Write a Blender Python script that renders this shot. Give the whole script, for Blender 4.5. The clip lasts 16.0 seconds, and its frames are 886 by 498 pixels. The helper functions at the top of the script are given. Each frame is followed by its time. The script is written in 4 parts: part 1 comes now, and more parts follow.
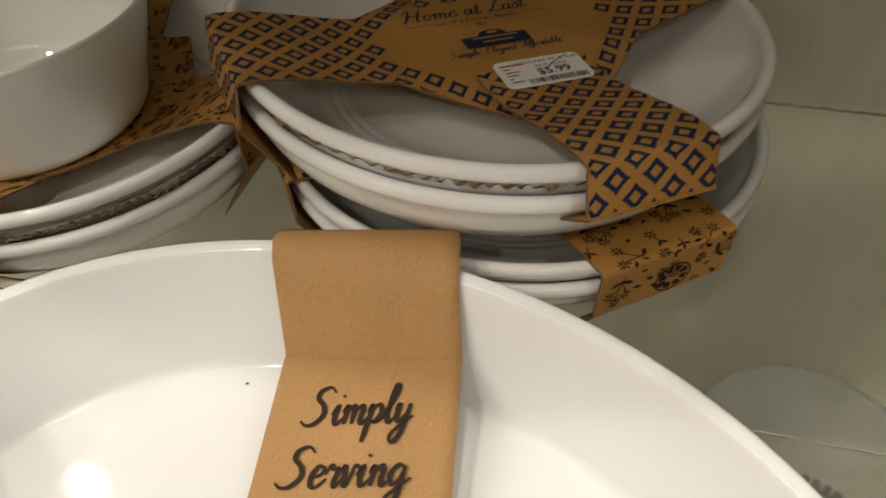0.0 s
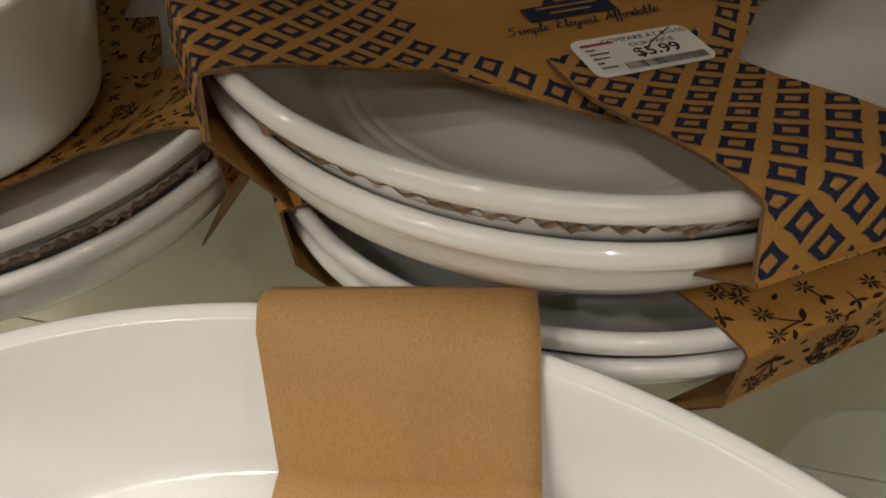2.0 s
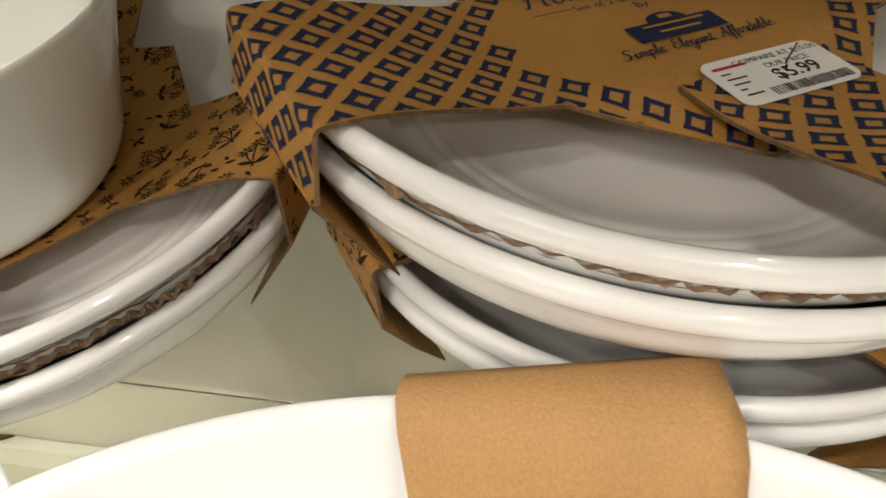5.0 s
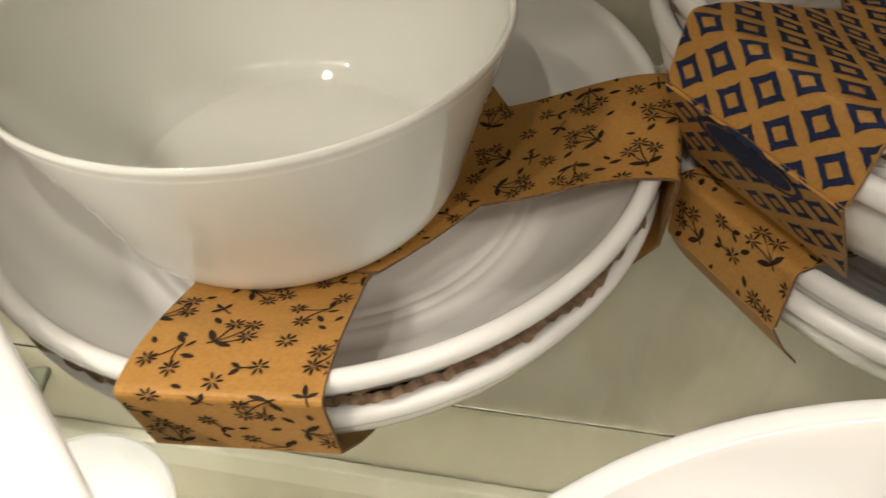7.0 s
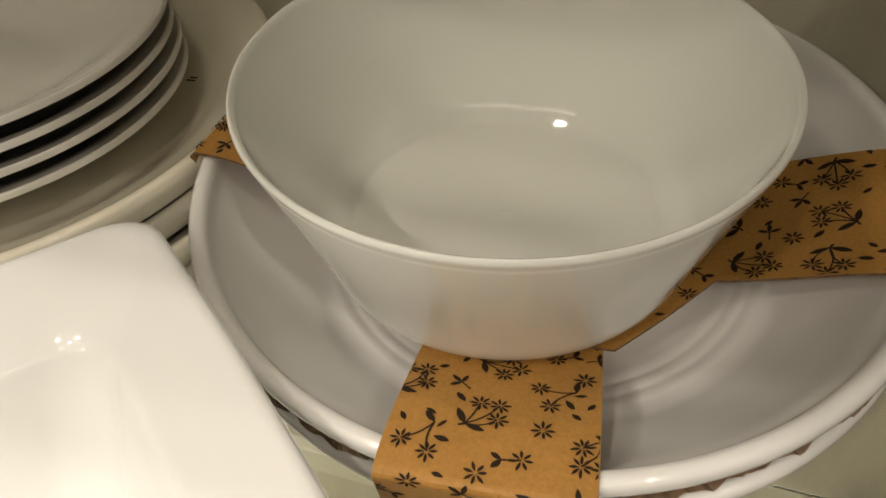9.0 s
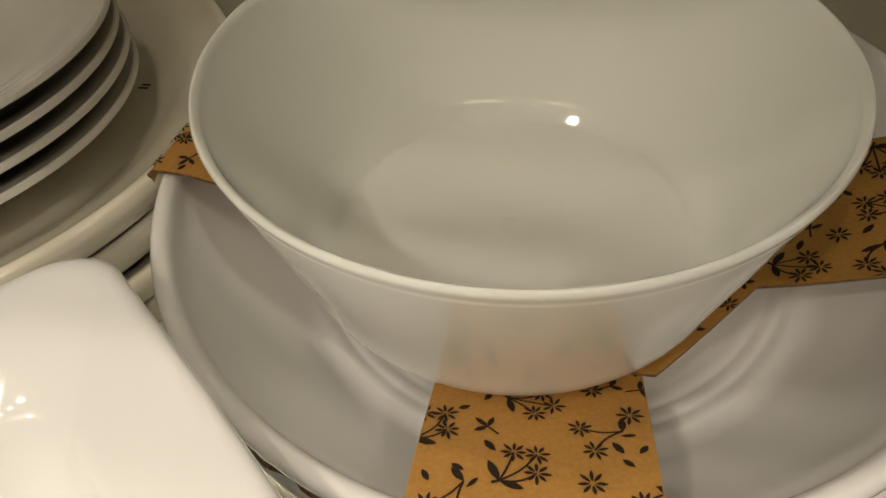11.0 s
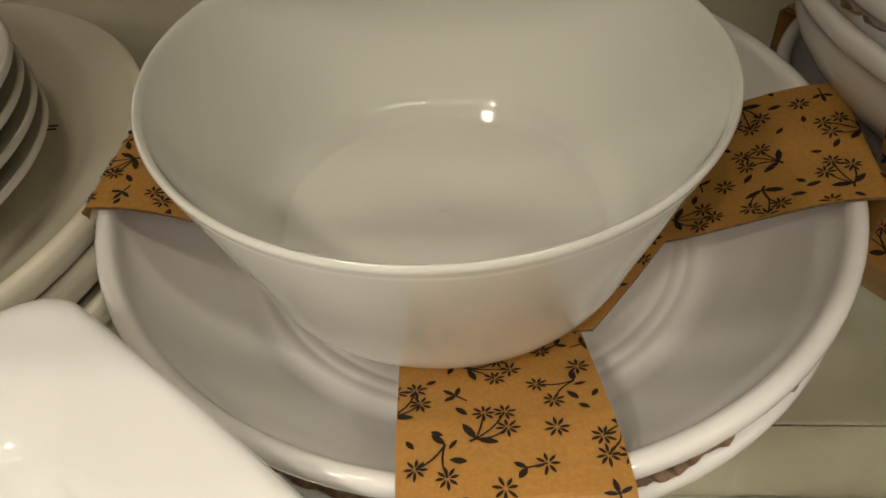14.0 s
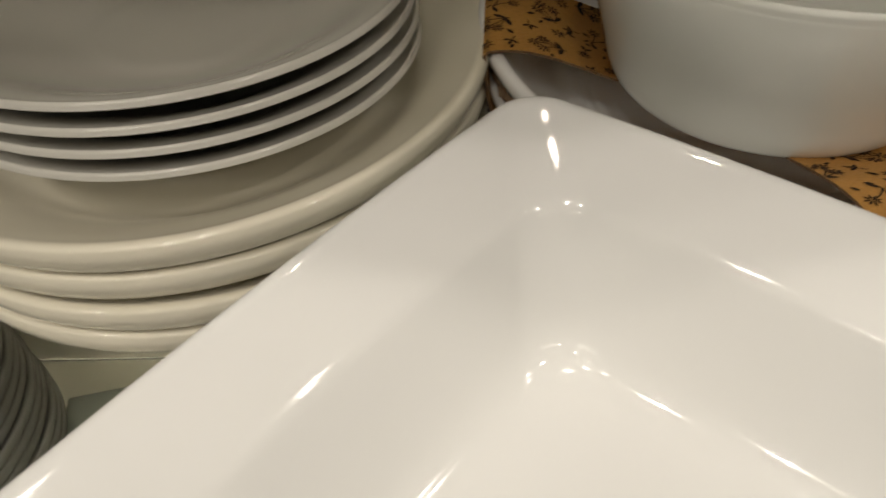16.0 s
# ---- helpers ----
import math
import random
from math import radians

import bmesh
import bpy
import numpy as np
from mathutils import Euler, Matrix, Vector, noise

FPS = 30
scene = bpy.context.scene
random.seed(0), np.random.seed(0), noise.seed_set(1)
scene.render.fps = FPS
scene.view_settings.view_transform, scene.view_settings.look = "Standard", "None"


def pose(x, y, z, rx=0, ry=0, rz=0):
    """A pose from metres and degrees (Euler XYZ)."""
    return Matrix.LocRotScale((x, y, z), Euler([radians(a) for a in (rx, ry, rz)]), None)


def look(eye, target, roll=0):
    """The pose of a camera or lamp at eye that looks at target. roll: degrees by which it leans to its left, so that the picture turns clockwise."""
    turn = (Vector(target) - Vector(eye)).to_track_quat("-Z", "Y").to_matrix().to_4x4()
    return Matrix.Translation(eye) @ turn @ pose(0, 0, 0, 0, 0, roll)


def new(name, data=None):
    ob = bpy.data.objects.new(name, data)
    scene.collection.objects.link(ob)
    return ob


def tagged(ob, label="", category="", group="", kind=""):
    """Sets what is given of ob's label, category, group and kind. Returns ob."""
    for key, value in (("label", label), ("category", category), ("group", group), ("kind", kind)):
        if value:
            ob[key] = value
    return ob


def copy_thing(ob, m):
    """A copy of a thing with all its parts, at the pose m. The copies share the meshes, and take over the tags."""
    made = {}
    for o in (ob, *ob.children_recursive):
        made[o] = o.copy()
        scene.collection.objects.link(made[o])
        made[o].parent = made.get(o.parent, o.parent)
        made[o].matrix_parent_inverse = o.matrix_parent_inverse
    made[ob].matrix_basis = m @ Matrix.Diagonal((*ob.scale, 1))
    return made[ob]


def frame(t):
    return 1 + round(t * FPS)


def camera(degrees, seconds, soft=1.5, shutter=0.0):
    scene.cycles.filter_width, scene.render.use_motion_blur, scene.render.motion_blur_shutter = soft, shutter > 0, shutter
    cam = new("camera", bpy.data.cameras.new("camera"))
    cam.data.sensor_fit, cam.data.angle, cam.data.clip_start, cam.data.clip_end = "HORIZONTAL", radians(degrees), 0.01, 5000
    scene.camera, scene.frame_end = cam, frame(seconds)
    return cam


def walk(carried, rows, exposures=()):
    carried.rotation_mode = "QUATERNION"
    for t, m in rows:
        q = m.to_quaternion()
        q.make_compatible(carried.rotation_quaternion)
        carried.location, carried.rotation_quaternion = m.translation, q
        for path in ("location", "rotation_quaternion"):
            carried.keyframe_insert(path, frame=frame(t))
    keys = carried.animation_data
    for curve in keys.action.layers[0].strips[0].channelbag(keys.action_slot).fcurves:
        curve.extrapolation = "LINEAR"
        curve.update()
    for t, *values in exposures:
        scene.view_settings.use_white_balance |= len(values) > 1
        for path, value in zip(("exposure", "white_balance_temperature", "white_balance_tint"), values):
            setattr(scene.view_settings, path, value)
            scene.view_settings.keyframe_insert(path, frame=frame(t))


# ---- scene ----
cam = camera(65.2, 16.0, shutter=0.3)
METRES, EYE, TILT, LEAN, TURN = 0.57, 1.144, -45.7, 1.3, 13.5
ROWS = [
    (0.0, 0.0, 0.0, 0.0, 0.0, 0.0, -0.0),
    (0.5, -0.0301, 0.0557, -0.0203, 0.36, 0.04, -0.02),
    (1.0, -0.0259, 0.11, -0.0162, 0.54, -0.09, -0.01),
    (1.5, -0.0269, 0.1316, 0.0045, 0.53, -0.29, 0.16),
    (2.0, -0.0272, 0.1439, 0.0306, 0.25, -0.37, 0.43),
    (2.5, -0.0233, 0.1508, 0.0539, -0.32, -0.43, 1.03),
    (3.0, -0.0226, 0.1571, 0.071, -1.2, -0.33, 1.86),
    (5.5, -0.1416, 0.201, 0.0593, -3.5, -0.41, 3.86),
    (6.0, -0.1917, 0.2016, 0.0558, -3.23, -0.38, 3.88),
    (6.5, -0.2381, 0.2048, 0.0676, -2.81, -0.31, 3.72),
    (7.0, -0.2886, 0.1979, 0.0695, -1.92, -0.2, 2.78),
    (7.5, -0.3267, 0.1781, 0.0676, 0.24, -0.25, 1.08),
    (8.0, -0.3543, 0.1673, 0.0822, 2.45, -0.26, -0.79),
    (8.5, -0.368, 0.1806, 0.0911, 3.38, -0.27, -1.47),
    (9.0, -0.3722, 0.2158, 0.1067, 3.57, -0.45, -1.56),
    (11.5, -0.3987, 0.2627, 0.1166, -0.12, -0.6, 2.31),
    (12.0, -0.4066, 0.2539, 0.1096, -0.65, -0.09, 2.81),
    (12.5, -0.408, 0.2494, 0.1138, -1.44, -0.29, 3.65),
    (13.0, -0.4086, 0.2418, 0.1174, -3.56, -0.36, 5.58),
    (13.5, -0.4077, 0.2369, 0.117, -5.53, -0.69, 7.45),
    (14.0, -0.4133, 0.2364, 0.1109, -7.39, -0.8, 9.15),
    (14.5, -0.4408, 0.2363, 0.1008, -8.72, -0.83, 10.08),
    (15.0, -0.5015, 0.23, 0.0827, -8.8, -0.64, 10.36),
    (15.5, -0.5706, 0.2202, 0.0597, -8.61, -0.83, 10.49),
    (16.0, -0.6528, 0.1939, 0.0496, -8.32, -1.11, 10.45),
]
EXPOSURES = [(0.0, -0.32, 6550, 10), (1.0, -0.36, 6500, 10), (1.5, -0.46, 6450, 10), (2.0, -0.43, 6550, 10), (2.5, -0.33, 6650, 10), (3.0, -0.02, 6700, 10), (5.5, 0.5, 6250, 10), (7.0, 0.35, 6550, 10), (8.0, 0.05, 6600, 10), (9.0, -0.2, 6780, 10), (11.5, -0.24, 7000, 10), (13.5, -0.22, 7000, 10), (14.5, -0.25, 6750, 10), (15.2, -0.3, 6550, 10), (16.0, -0.75, 6500, 10)]
walk(cam, [(t, pose(0, 0, EYE, TILT, LEAN, TURN) @ pose(METRES * x, METRES * y, METRES * z, 90 + pitch, roll, yaw)) for t, x, y, z, yaw, pitch, roll in ROWS], EXPOSURES)

# ---- world and light ----
world = bpy.data.worlds.new("shop_air")
scene.world = world
world.use_nodes = True
world.node_tree.nodes["Background"].inputs[0].default_value = (1.0, 0.9, 0.72, 1)
world.node_tree.nodes["Background"].inputs[1].default_value = 0.005

SHELF = 0.90      # top of the glass shelf
LOWER = 0.54      # top of the glass shelf below
WALL = 0.40       # face of the back wall
CEILING = 2.9
WARM = (1.0, 0.885, 0.715)
WHITER = (1.0, 0.915, 0.80)


def area_lamp(name, at, target, watts, size, size_y=None, colour=WARM):
    d = bpy.data.lights.new(name, "AREA")
    d.energy, d.color, d.size = watts, colour, size
    if size_y:
        d.shape, d.size_y = "RECTANGLE", size_y
    else:
        d.shape = "DISK"
    ob = new(name, d)
    ob.matrix_basis = look(at, target)
    return ob


SPOTS = [((x, y, CEILING - 0.16), (-0.2, 0.1, SHELF), watts) for x, y, watts in
         ((-1.15, -0.70, 8.5), (-0.85, -1.05, 6), (0.75, -0.85, 8), (-0.1, -0.35, 11), (-0.55, -0.60, 10), (1.0, -0.30, 5), (-1.7, -0.45, 8), (1.4, -0.55, 5), (-0.45, -1.35, 6), (0.25, -2.0, 5), (-1.7, -1.9, 6))]
for at, target, watts in SPOTS:
    area_lamp("spot_light", at, target, watts, 0.055, colour=WHITER)
# invented fill lamps that brighten the back of the shelf: x, y, watts
FILL_PUCKS = [(-0.98, 0.20, 0.05), (-0.36, 0.18, 0.13), (0.07, 0.325, 0.042)]
for x, y, watts in FILL_PUCKS:
    area_lamp("puck_light", (x, y, 1.2335), (x, y, 0), watts, 0.016)
# unseen panels added as soft fill that reaches in from the front
FILL_PANELS = [(-1.3, -2.2), (1.1, -2.2)]
for x, y in FILL_PANELS:
    area_lamp("panel_light", (x, y, CEILING - 0.045), (x, y, 0), 11, 1.16, 0.56)


# ---- materials ----
def material(name, base, rough=0.5, metal=0.0, grain=0.0, grain_scale=300.0, blotch=0.0, blotch_scale=12.0, bump=0.0, bump_scale=400.0,
             coat=0.0, stretch=(1, 1, 1), rough_var=0.0, sheen=0.5, ribs=0.0):
    m = bpy.data.materials.new(name)
    m.use_nodes = True
    nt = m.node_tree
    bsdf = nt.nodes["Principled BSDF"]
    bsdf.inputs["Roughness"].default_value = rough
    bsdf.inputs["Metallic"].default_value = metal
    bsdf.inputs["Specular IOR Level"].default_value = sheen
    bsdf.inputs["Coat Weight"].default_value = coat
    bsdf.inputs["Coat Roughness"].default_value = 0.06
    tex = nt.nodes.new("ShaderNodeTexCoord")
    mp = nt.nodes.new("ShaderNodeMapping")
    mp.inputs["Scale"].default_value = stretch
    nt.links.new(tex.outputs["Object"], mp.inputs["Vector"])

    def noise_node(scale, detail=4.0):
        n = nt.nodes.new("ShaderNodeTexNoise")
        n.inputs["Scale"].default_value, n.inputs["Detail"].default_value = scale, detail
        nt.links.new(mp.outputs[0], n.inputs["Vector"])
        return n.outputs["Fac"]

    def scaled(value, amount):
        r = nt.nodes.new("ShaderNodeMapRange")
        r.inputs[1].default_value, r.inputs[2].default_value = 0.25, 0.75
        r.inputs[3].default_value, r.inputs[4].default_value = 1 - amount, 1 + amount
        nt.links.new(value, r.inputs[0])
        return r.outputs[0]

    out = None
    factors = []
    if grain:
        factors.append(scaled(noise_node(grain_scale), grain))
    if blotch:
        factors.append(scaled(noise_node(blotch_scale, 3.0), blotch))
    col = nt.nodes.new("ShaderNodeRGB")
    col.outputs[0].default_value = (*base, 1)
    out = col.outputs[0]
    for f in factors:
        v = nt.nodes.new("ShaderNodeVectorMath")
        v.operation = "SCALE"
        nt.links.new(out, v.inputs[0])
        nt.links.new(f, v.inputs["Scale"])
        out = v.outputs[0]
    nt.links.new(out, bsdf.inputs["Base Color"])
    if rough_var:
        r = nt.nodes.new("ShaderNodeMapRange")
        r.inputs[3].default_value, r.inputs[4].default_value = max(rough - rough_var, 0.02), rough + rough_var
        nt.links.new(noise_node(35.0), r.inputs[0])
        nt.links.new(r.outputs[0], bsdf.inputs["Roughness"])
    if bump:
        b = nt.nodes.new("ShaderNodeBump")
        b.inputs["Strength"].default_value, b.inputs["Distance"].default_value = bump, 0.0006
        height = noise_node(bump_scale)
        if ribs:
            # faint flutes of the board showing through the paper
            wave = nt.nodes.new("ShaderNodeTexWave")
            wave.inputs["Scale"].default_value, wave.inputs["Distortion"].default_value = ribs, 1.5
            wave.inputs["Detail"].default_value = 2.0
            nt.links.new(tex.outputs["Object"], wave.inputs["Vector"])
            add = nt.nodes.new("ShaderNodeMath")
            nt.links.new(height, add.inputs[2])
            add.operation = "MULTIPLY_ADD"
            nt.links.new(wave.outputs["Fac"], add.inputs[0])
            add.inputs[1].default_value = 0.28
            height = add.outputs[0]
        nt.links.new(height, b.inputs["Height"])
        nt.links.new(b.outputs[0], bsdf.inputs["Normal"])
    return m


def glass(name, colour, rough=0.0, ior=1.5):
    m = bpy.data.materials.new(name)
    m.use_nodes = True
    b = m.node_tree.nodes["Principled BSDF"]
    b.inputs["Base Color"].default_value = (*colour, 1)
    b.inputs["Roughness"].default_value = rough
    b.inputs["IOR"].default_value = ior
    b.inputs["Transmission Weight"].default_value = 1.0
    return m


PORCELAIN = material("white_porcelain", (0.745, 0.75, 0.745), 0.09, blotch=0.015, blotch_scale=18, bump=0.03, bump_scale=45, coat=0.12, rough_var=0.06)
OPAL = material("opal_white_glass", (0.825, 0.837, 0.785), 0.05, blotch=0.01, blotch_scale=18, bump=0.02, bump_scale=40, coat=0.5, rough_var=0.02)
SATIN = material("satin_white_porcelain", (0.72, 0.72, 0.705), 0.07, blotch=0.015, blotch_scale=14, bump=0.04, bump_scale=30, rough_var=0.03)
STONEWARE = material("cool_white_stoneware", (0.77, 0.765, 0.745), 0.07, blotch=0.015, blotch_scale=25, bump=0.03, bump_scale=55, coat=0.3, rough_var=0.04)
CREAM = material("cream_glaze", (0.74, 0.70, 0.58), 0.09, blotch=0.02, blotch_scale=20, bump=0.02, bump_scale=60, coat=0.25, rough_var=0.05)
# dark grey carries the shadow that lies on the lower plate stack
SHADED_GLAZE = material("shaded_glaze", (0.17, 0.165, 0.14), 0.25, blotch=0.08, blotch_scale=20)
COUPE = material("grey_white_glaze", (0.61, 0.595, 0.54), 0.14, blotch=0.015, blotch_scale=20, bump=0.02, coat=0.2, rough_var=0.05)
KRAFT = material("kraft_board", (0.390, 0.198, 0.048), 0.5, sheen=0.3, grain=0.12, grain_scale=900, blotch=0.08, blotch_scale=30, bump=0.25, bump_scale=700)
KRAFT_PAPER = material("kraft_paper", (0.365, 0.208, 0.082), 0.7, grain=0.15, grain_scale=1400, blotch=0.06, blotch_scale=35, bump=0.4, bump_scale=1100, stretch=(1, 1, 0.35), sheen=0.3, ribs=75)
BOARD_EDGE = material("cut_board_edge", (0.15, 0.085, 0.038), 0.85, grain=0.5, grain_scale=700, bump=0.3)
FLUTE = material("corrugated_board", (0.40, 0.28, 0.18), 0.85, grain=0.25, grain_scale=500, blotch=0.12, blotch_scale=60, bump=0.3)
DARK_INK = material("dark_brown_ink", (0.026, 0.016, 0.010), 0.65, grain=0.25, grain_scale=1500, sheen=0.15)
NAVY_INK = material("navy_ink", (0.016, 0.023, 0.055), 0.65, grain=0.45, grain_scale=1500, sheen=0.15)
LABEL = material("white_label", (0.80, 0.79, 0.76), 0.45, blotch=0.02, blotch_scale=80)
BLACK_INK = material("black_ink", (0.015, 0.015, 0.015), 0.5)
RED_INK = material("red_ink", (0.42, 0.03, 0.03), 0.5)
LAMINATE = material("streaked_laminate_wall", (0.51, 0.48, 0.375), 0.5, grain=0.045, grain_scale=30, blotch=0.05, blotch_scale=9, bump=0.03, bump_scale=60, stretch=(6, 6, 0.6))
DECK = material("base_deck", (0.47, 0.445, 0.345), 0.5, blotch=0.06, grain=0.05, grain_scale=80)
BOARD = material("off_white_board", (0.34, 0.33, 0.28), 0.5, blotch=0.04, grain=0.03, grain_scale=60)
TRIM_PAINT = material("pale_trim", (0.62, 0.60, 0.50), 0.4, blotch=0.05)
GLASS_SHELF = glass("green_float_glass", (0.95, 0.97, 0.955))
CLEAR = material("thin_milky_glass", (0.62, 0.63, 0.60), 0.12, blotch=0.05)
nt = CLEAR.node_tree
mix, clear = nt.nodes.new("ShaderNodeMixShader"), nt.nodes.new("ShaderNodeBsdfTransparent")
mix.inputs[0].default_value = 0.34
nt.links.new(clear.outputs[0], mix.inputs[1])
nt.links.new(nt.nodes["Principled BSDF"].outputs[0], mix.inputs[2])
nt.links.new(mix.outputs[0], nt.nodes["Material Output"].inputs["Surface"])
DARK_METAL = material("dark_beaded_metal", (0.07, 0.06, 0.05), 0.25, metal=0.9, grain=0.3, grain_scale=300)
FLOOR_MAT = material("shop_floor", (0.13, 0.115, 0.09), 0.4, grain=0.1, grain_scale=40, blotch=0.1, blotch_scale=2)
ROOM_MAT = material("shop_wall_paint", (0.32, 0.29, 0.23), 0.7, blotch=0.06, blotch_scale=2)
CEILING_MAT = material("ceiling_tile", (0.45, 0.44, 0.40), 0.8, grain=0.06, grain_scale=90)
GREY_CLOTH = material("grey_green_cloth", (0.16, 0.17, 0.13), 0.9, grain=0.2, grain_scale=600, bump=0.4)
STEEL = material("painted_steel", (0.6, 0.58, 0.53), 0.35, blotch=0.04)


# ---- building helpers ----
def part(name, bm, mat, parent=None, label="", smooth=True, at=None):
    me = bpy.data.meshes.new(name)
    bm.normal_update()
    bm.to_mesh(me)
    bm.free()
    me.materials.append(mat)
    for p in me.polygons:
        p.use_smooth = smooth
    ob = new(name, me)
    if at is not None:
        ob.matrix_basis = at
    if parent is not None:
        ob.parent = parent
    if label:
        tagged(ob, label)
    return ob


def empty(name, m):
    ob = new(name)
    ob.empty_display_size = 0.02
    ob.matrix_basis = m
    return ob


def box_bm(x0, x1, y0, y1, z0, z1, bevel=0.0):
    bm = bmesh.new()
    bmesh.ops.create_cube(bm, size=1)
    bmesh.ops.scale(bm, vec=(x1 - x0, y1 - y0, z1 - z0), verts=bm.verts)
    bmesh.ops.translate(bm, vec=((x0 + x1) / 2, (y0 + y1) / 2, (z0 + z1) / 2), verts=bm.verts)
    if bevel:
        bmesh.ops.bevel(bm, geom=bm.edges[:], offset=bevel, segments=2, affect="EDGES", profile=0.5)
    return bm


def loft(rings, closed_ends=True):
    """A skin over rings of equal length, each a list of points."""
    bm = bmesh.new()
    rows = [[bm.verts.new(p) for p in ring] for ring in rings]
    n = len(rows[0])
    for a, b in zip(rows, rows[1:]):
        for i in range(n):
            j = (i + 1) % n
            bm.faces.new((a[i], a[j], b[j], b[i]))
    if closed_ends:
        bm.faces.new(rows[0][::-1])
        bm.faces.new(rows[-1])
    return bm


def smooth_profile(points, steps=5):
    """Catmull-Rom through the points."""
    out = []
    p = [points[0], *points, points[-1]]
    for a, b, c, d in zip(p, p[1:], p[2:], p[3:]):
        for k in range(steps):
            u = k / steps
            out.append(tuple(0.5 * (2 * b[i] + (c[i] - a[i]) * u + (2 * a[i] - 5 * b[i] + 4 * c[i] - d[i]) * u * u + (3 * b[i] - a[i] - 3 * c[i] + d[i]) * u ** 3)
                             for i in range(2)))
    out.append(tuple(points[-1]))
    return out


def lathe(profile, n=112, wobble=0.0, seed=0.0):
    rings = []
    for r, z in profile:
        ring = []
        for i in range(n):
            a = 2 * math.pi * i / n
            k = 1 + wobble * noise.noise((math.cos(a) * 1.3 + seed, math.sin(a) * 1.3, seed))
            ring.append((r * k * math.cos(a), r * k * math.sin(a), z))
        rings.append(ring)
    return loft(rings)


# ---- setting ----
X0, X1 = -2.0, 1.7
tagged(part("floor", box_bm(-4, 4, -4.5, 1.2, -0.1, 0), FLOOR_MAT, smooth=False), "tan shop floor", "floor", kind="structure")
tagged(part("ceiling", box_bm(-4, 4, -4.5, 1.2, CEILING, CEILING + 0.1), CEILING_MAT, smooth=False), "off-white tiled shop ceiling", "ceiling", kind="structure")
for nm, b in (("wall_south", (-4, 4, -4.6, -4.5)), ("wall_west", (-4.1, -4, -4.5, 1.2)), ("wall_east", (4, 4.1, -4.5, 1.2)), ("wall_north", (-4, 4, 1.2, 1.3))):
    tagged(part(nm, box_bm(*b, 0, CEILING), ROOM_MAT, smooth=False), "beige painted shop wall", "wall", kind="structure")
tagged(part("wall_fixture_back", box_bm(X0, X1, WALL, WALL + 0.02, 0, 2.3), LAMINATE, smooth=False), "khaki wood-streaked laminate back panel of the shelving", "wall",
       kind="structure")
tagged(part("trim", box_bm(X0, X1, WALL - 0.016, WALL - 0.001, 0.335, 0.385, 0.003), TRIM_PAINT, smooth=False), "pale rail along the back panel", "trim", kind="structure")


def glass_shelf(z, front, label):
    s = empty("glass_shelf", pose(0, 0, z))
    pane = part("pane", box_bm(X0, X1, front, WALL - 0.004, -0.008, 0, 0.0012), GLASS_SHELF, s, smooth=False)
    pane.visible_shadow = False
    for x in (X0 + 0.35, -1.05, 0.75, X1 - 0.35):
        part("bracket", box_bm(x - 0.006, x + 0.006, front + 0.12, WALL - 0.0005, -0.028, -0.0085, 0.002), STEEL, s, smooth=False)
    return tagged(s, label, "shelf")


glass_shelf(SHELF, -0.085, "clear greenish glass shelf full of white tableware")
glass_shelf(LOWER, -0.085, "clear greenish glass shelf below, seen through the glass")
# unseen board, added to keep the ceiling light off the back of the shelf
upper = empty("upper_shelf", pose(0, 0, 1.27))
part("shelf_board", box_bm(X0, X1, 0.045, WALL - 0.001, -0.022, 0, 0.002), BOARD, upper, smooth=False)
tagged(upper, "solid off-white shelf board above the tableware, unseen, added to shade the back", "shelf")
# housings for the invented fill lamps
for x, y, watts in FILL_PUCKS:
    pk = empty("puck_lamp", pose(x, y, 1.248))
    part("housing", lathe([(0.018, -0.0125), (0.0205, -0.0130), (0.0235, -0.0118), (0.0245, -0.009), (0.0245, -0.001), (0.0235, 0.0), (0.001, 0.0)][::-1] + [(0.0172, -0.0085), (0.001, -0.0085)], 40), STEEL, pk)
    tagged(pk, "small round metal lamp added under the upper shelf to brighten the back", "lamp", "lamps under the upper shelf")
deck = empty("base_deck", pose(0, 0, 0.20))
part("deck_board", box_bm(X0, X1, -0.12, WALL - 0.001, -0.03, 0, 0.002), DECK, deck, smooth=False)
part("kick_plate", box_bm(X0, X1, -0.09, -0.075, -0.2, -0.031), DECK, deck, smooth=False)
tagged(deck, "beige laminate base deck of the shelving", "shelf")

# ceiling lamps
for at, target, watts in SPOTS:
    can = empty("track_spotlight", look(at, target))
    part("can", loft([[(r * math.cos(a), r * math.sin(a), z) for a in [2 * math.pi * i / 32 for i in range(32)]]
                      for r, z in ((0.035, 0.11), (0.062, 0.10), (0.066, 0.0), (0.066, -0.03), (0.060, -0.03), (0.058, 0.008), (0.001, 0.008))]), STEEL, can)
    part("stem", lathe([(0.008, 0.1), (0.009, 0.1005), (0.009, 0.15), (0.008, 0.1505)], 16), STEEL, can)
    tagged(can, "white metal track spotlight under the ceiling", "lamp", "ceiling spotlights")
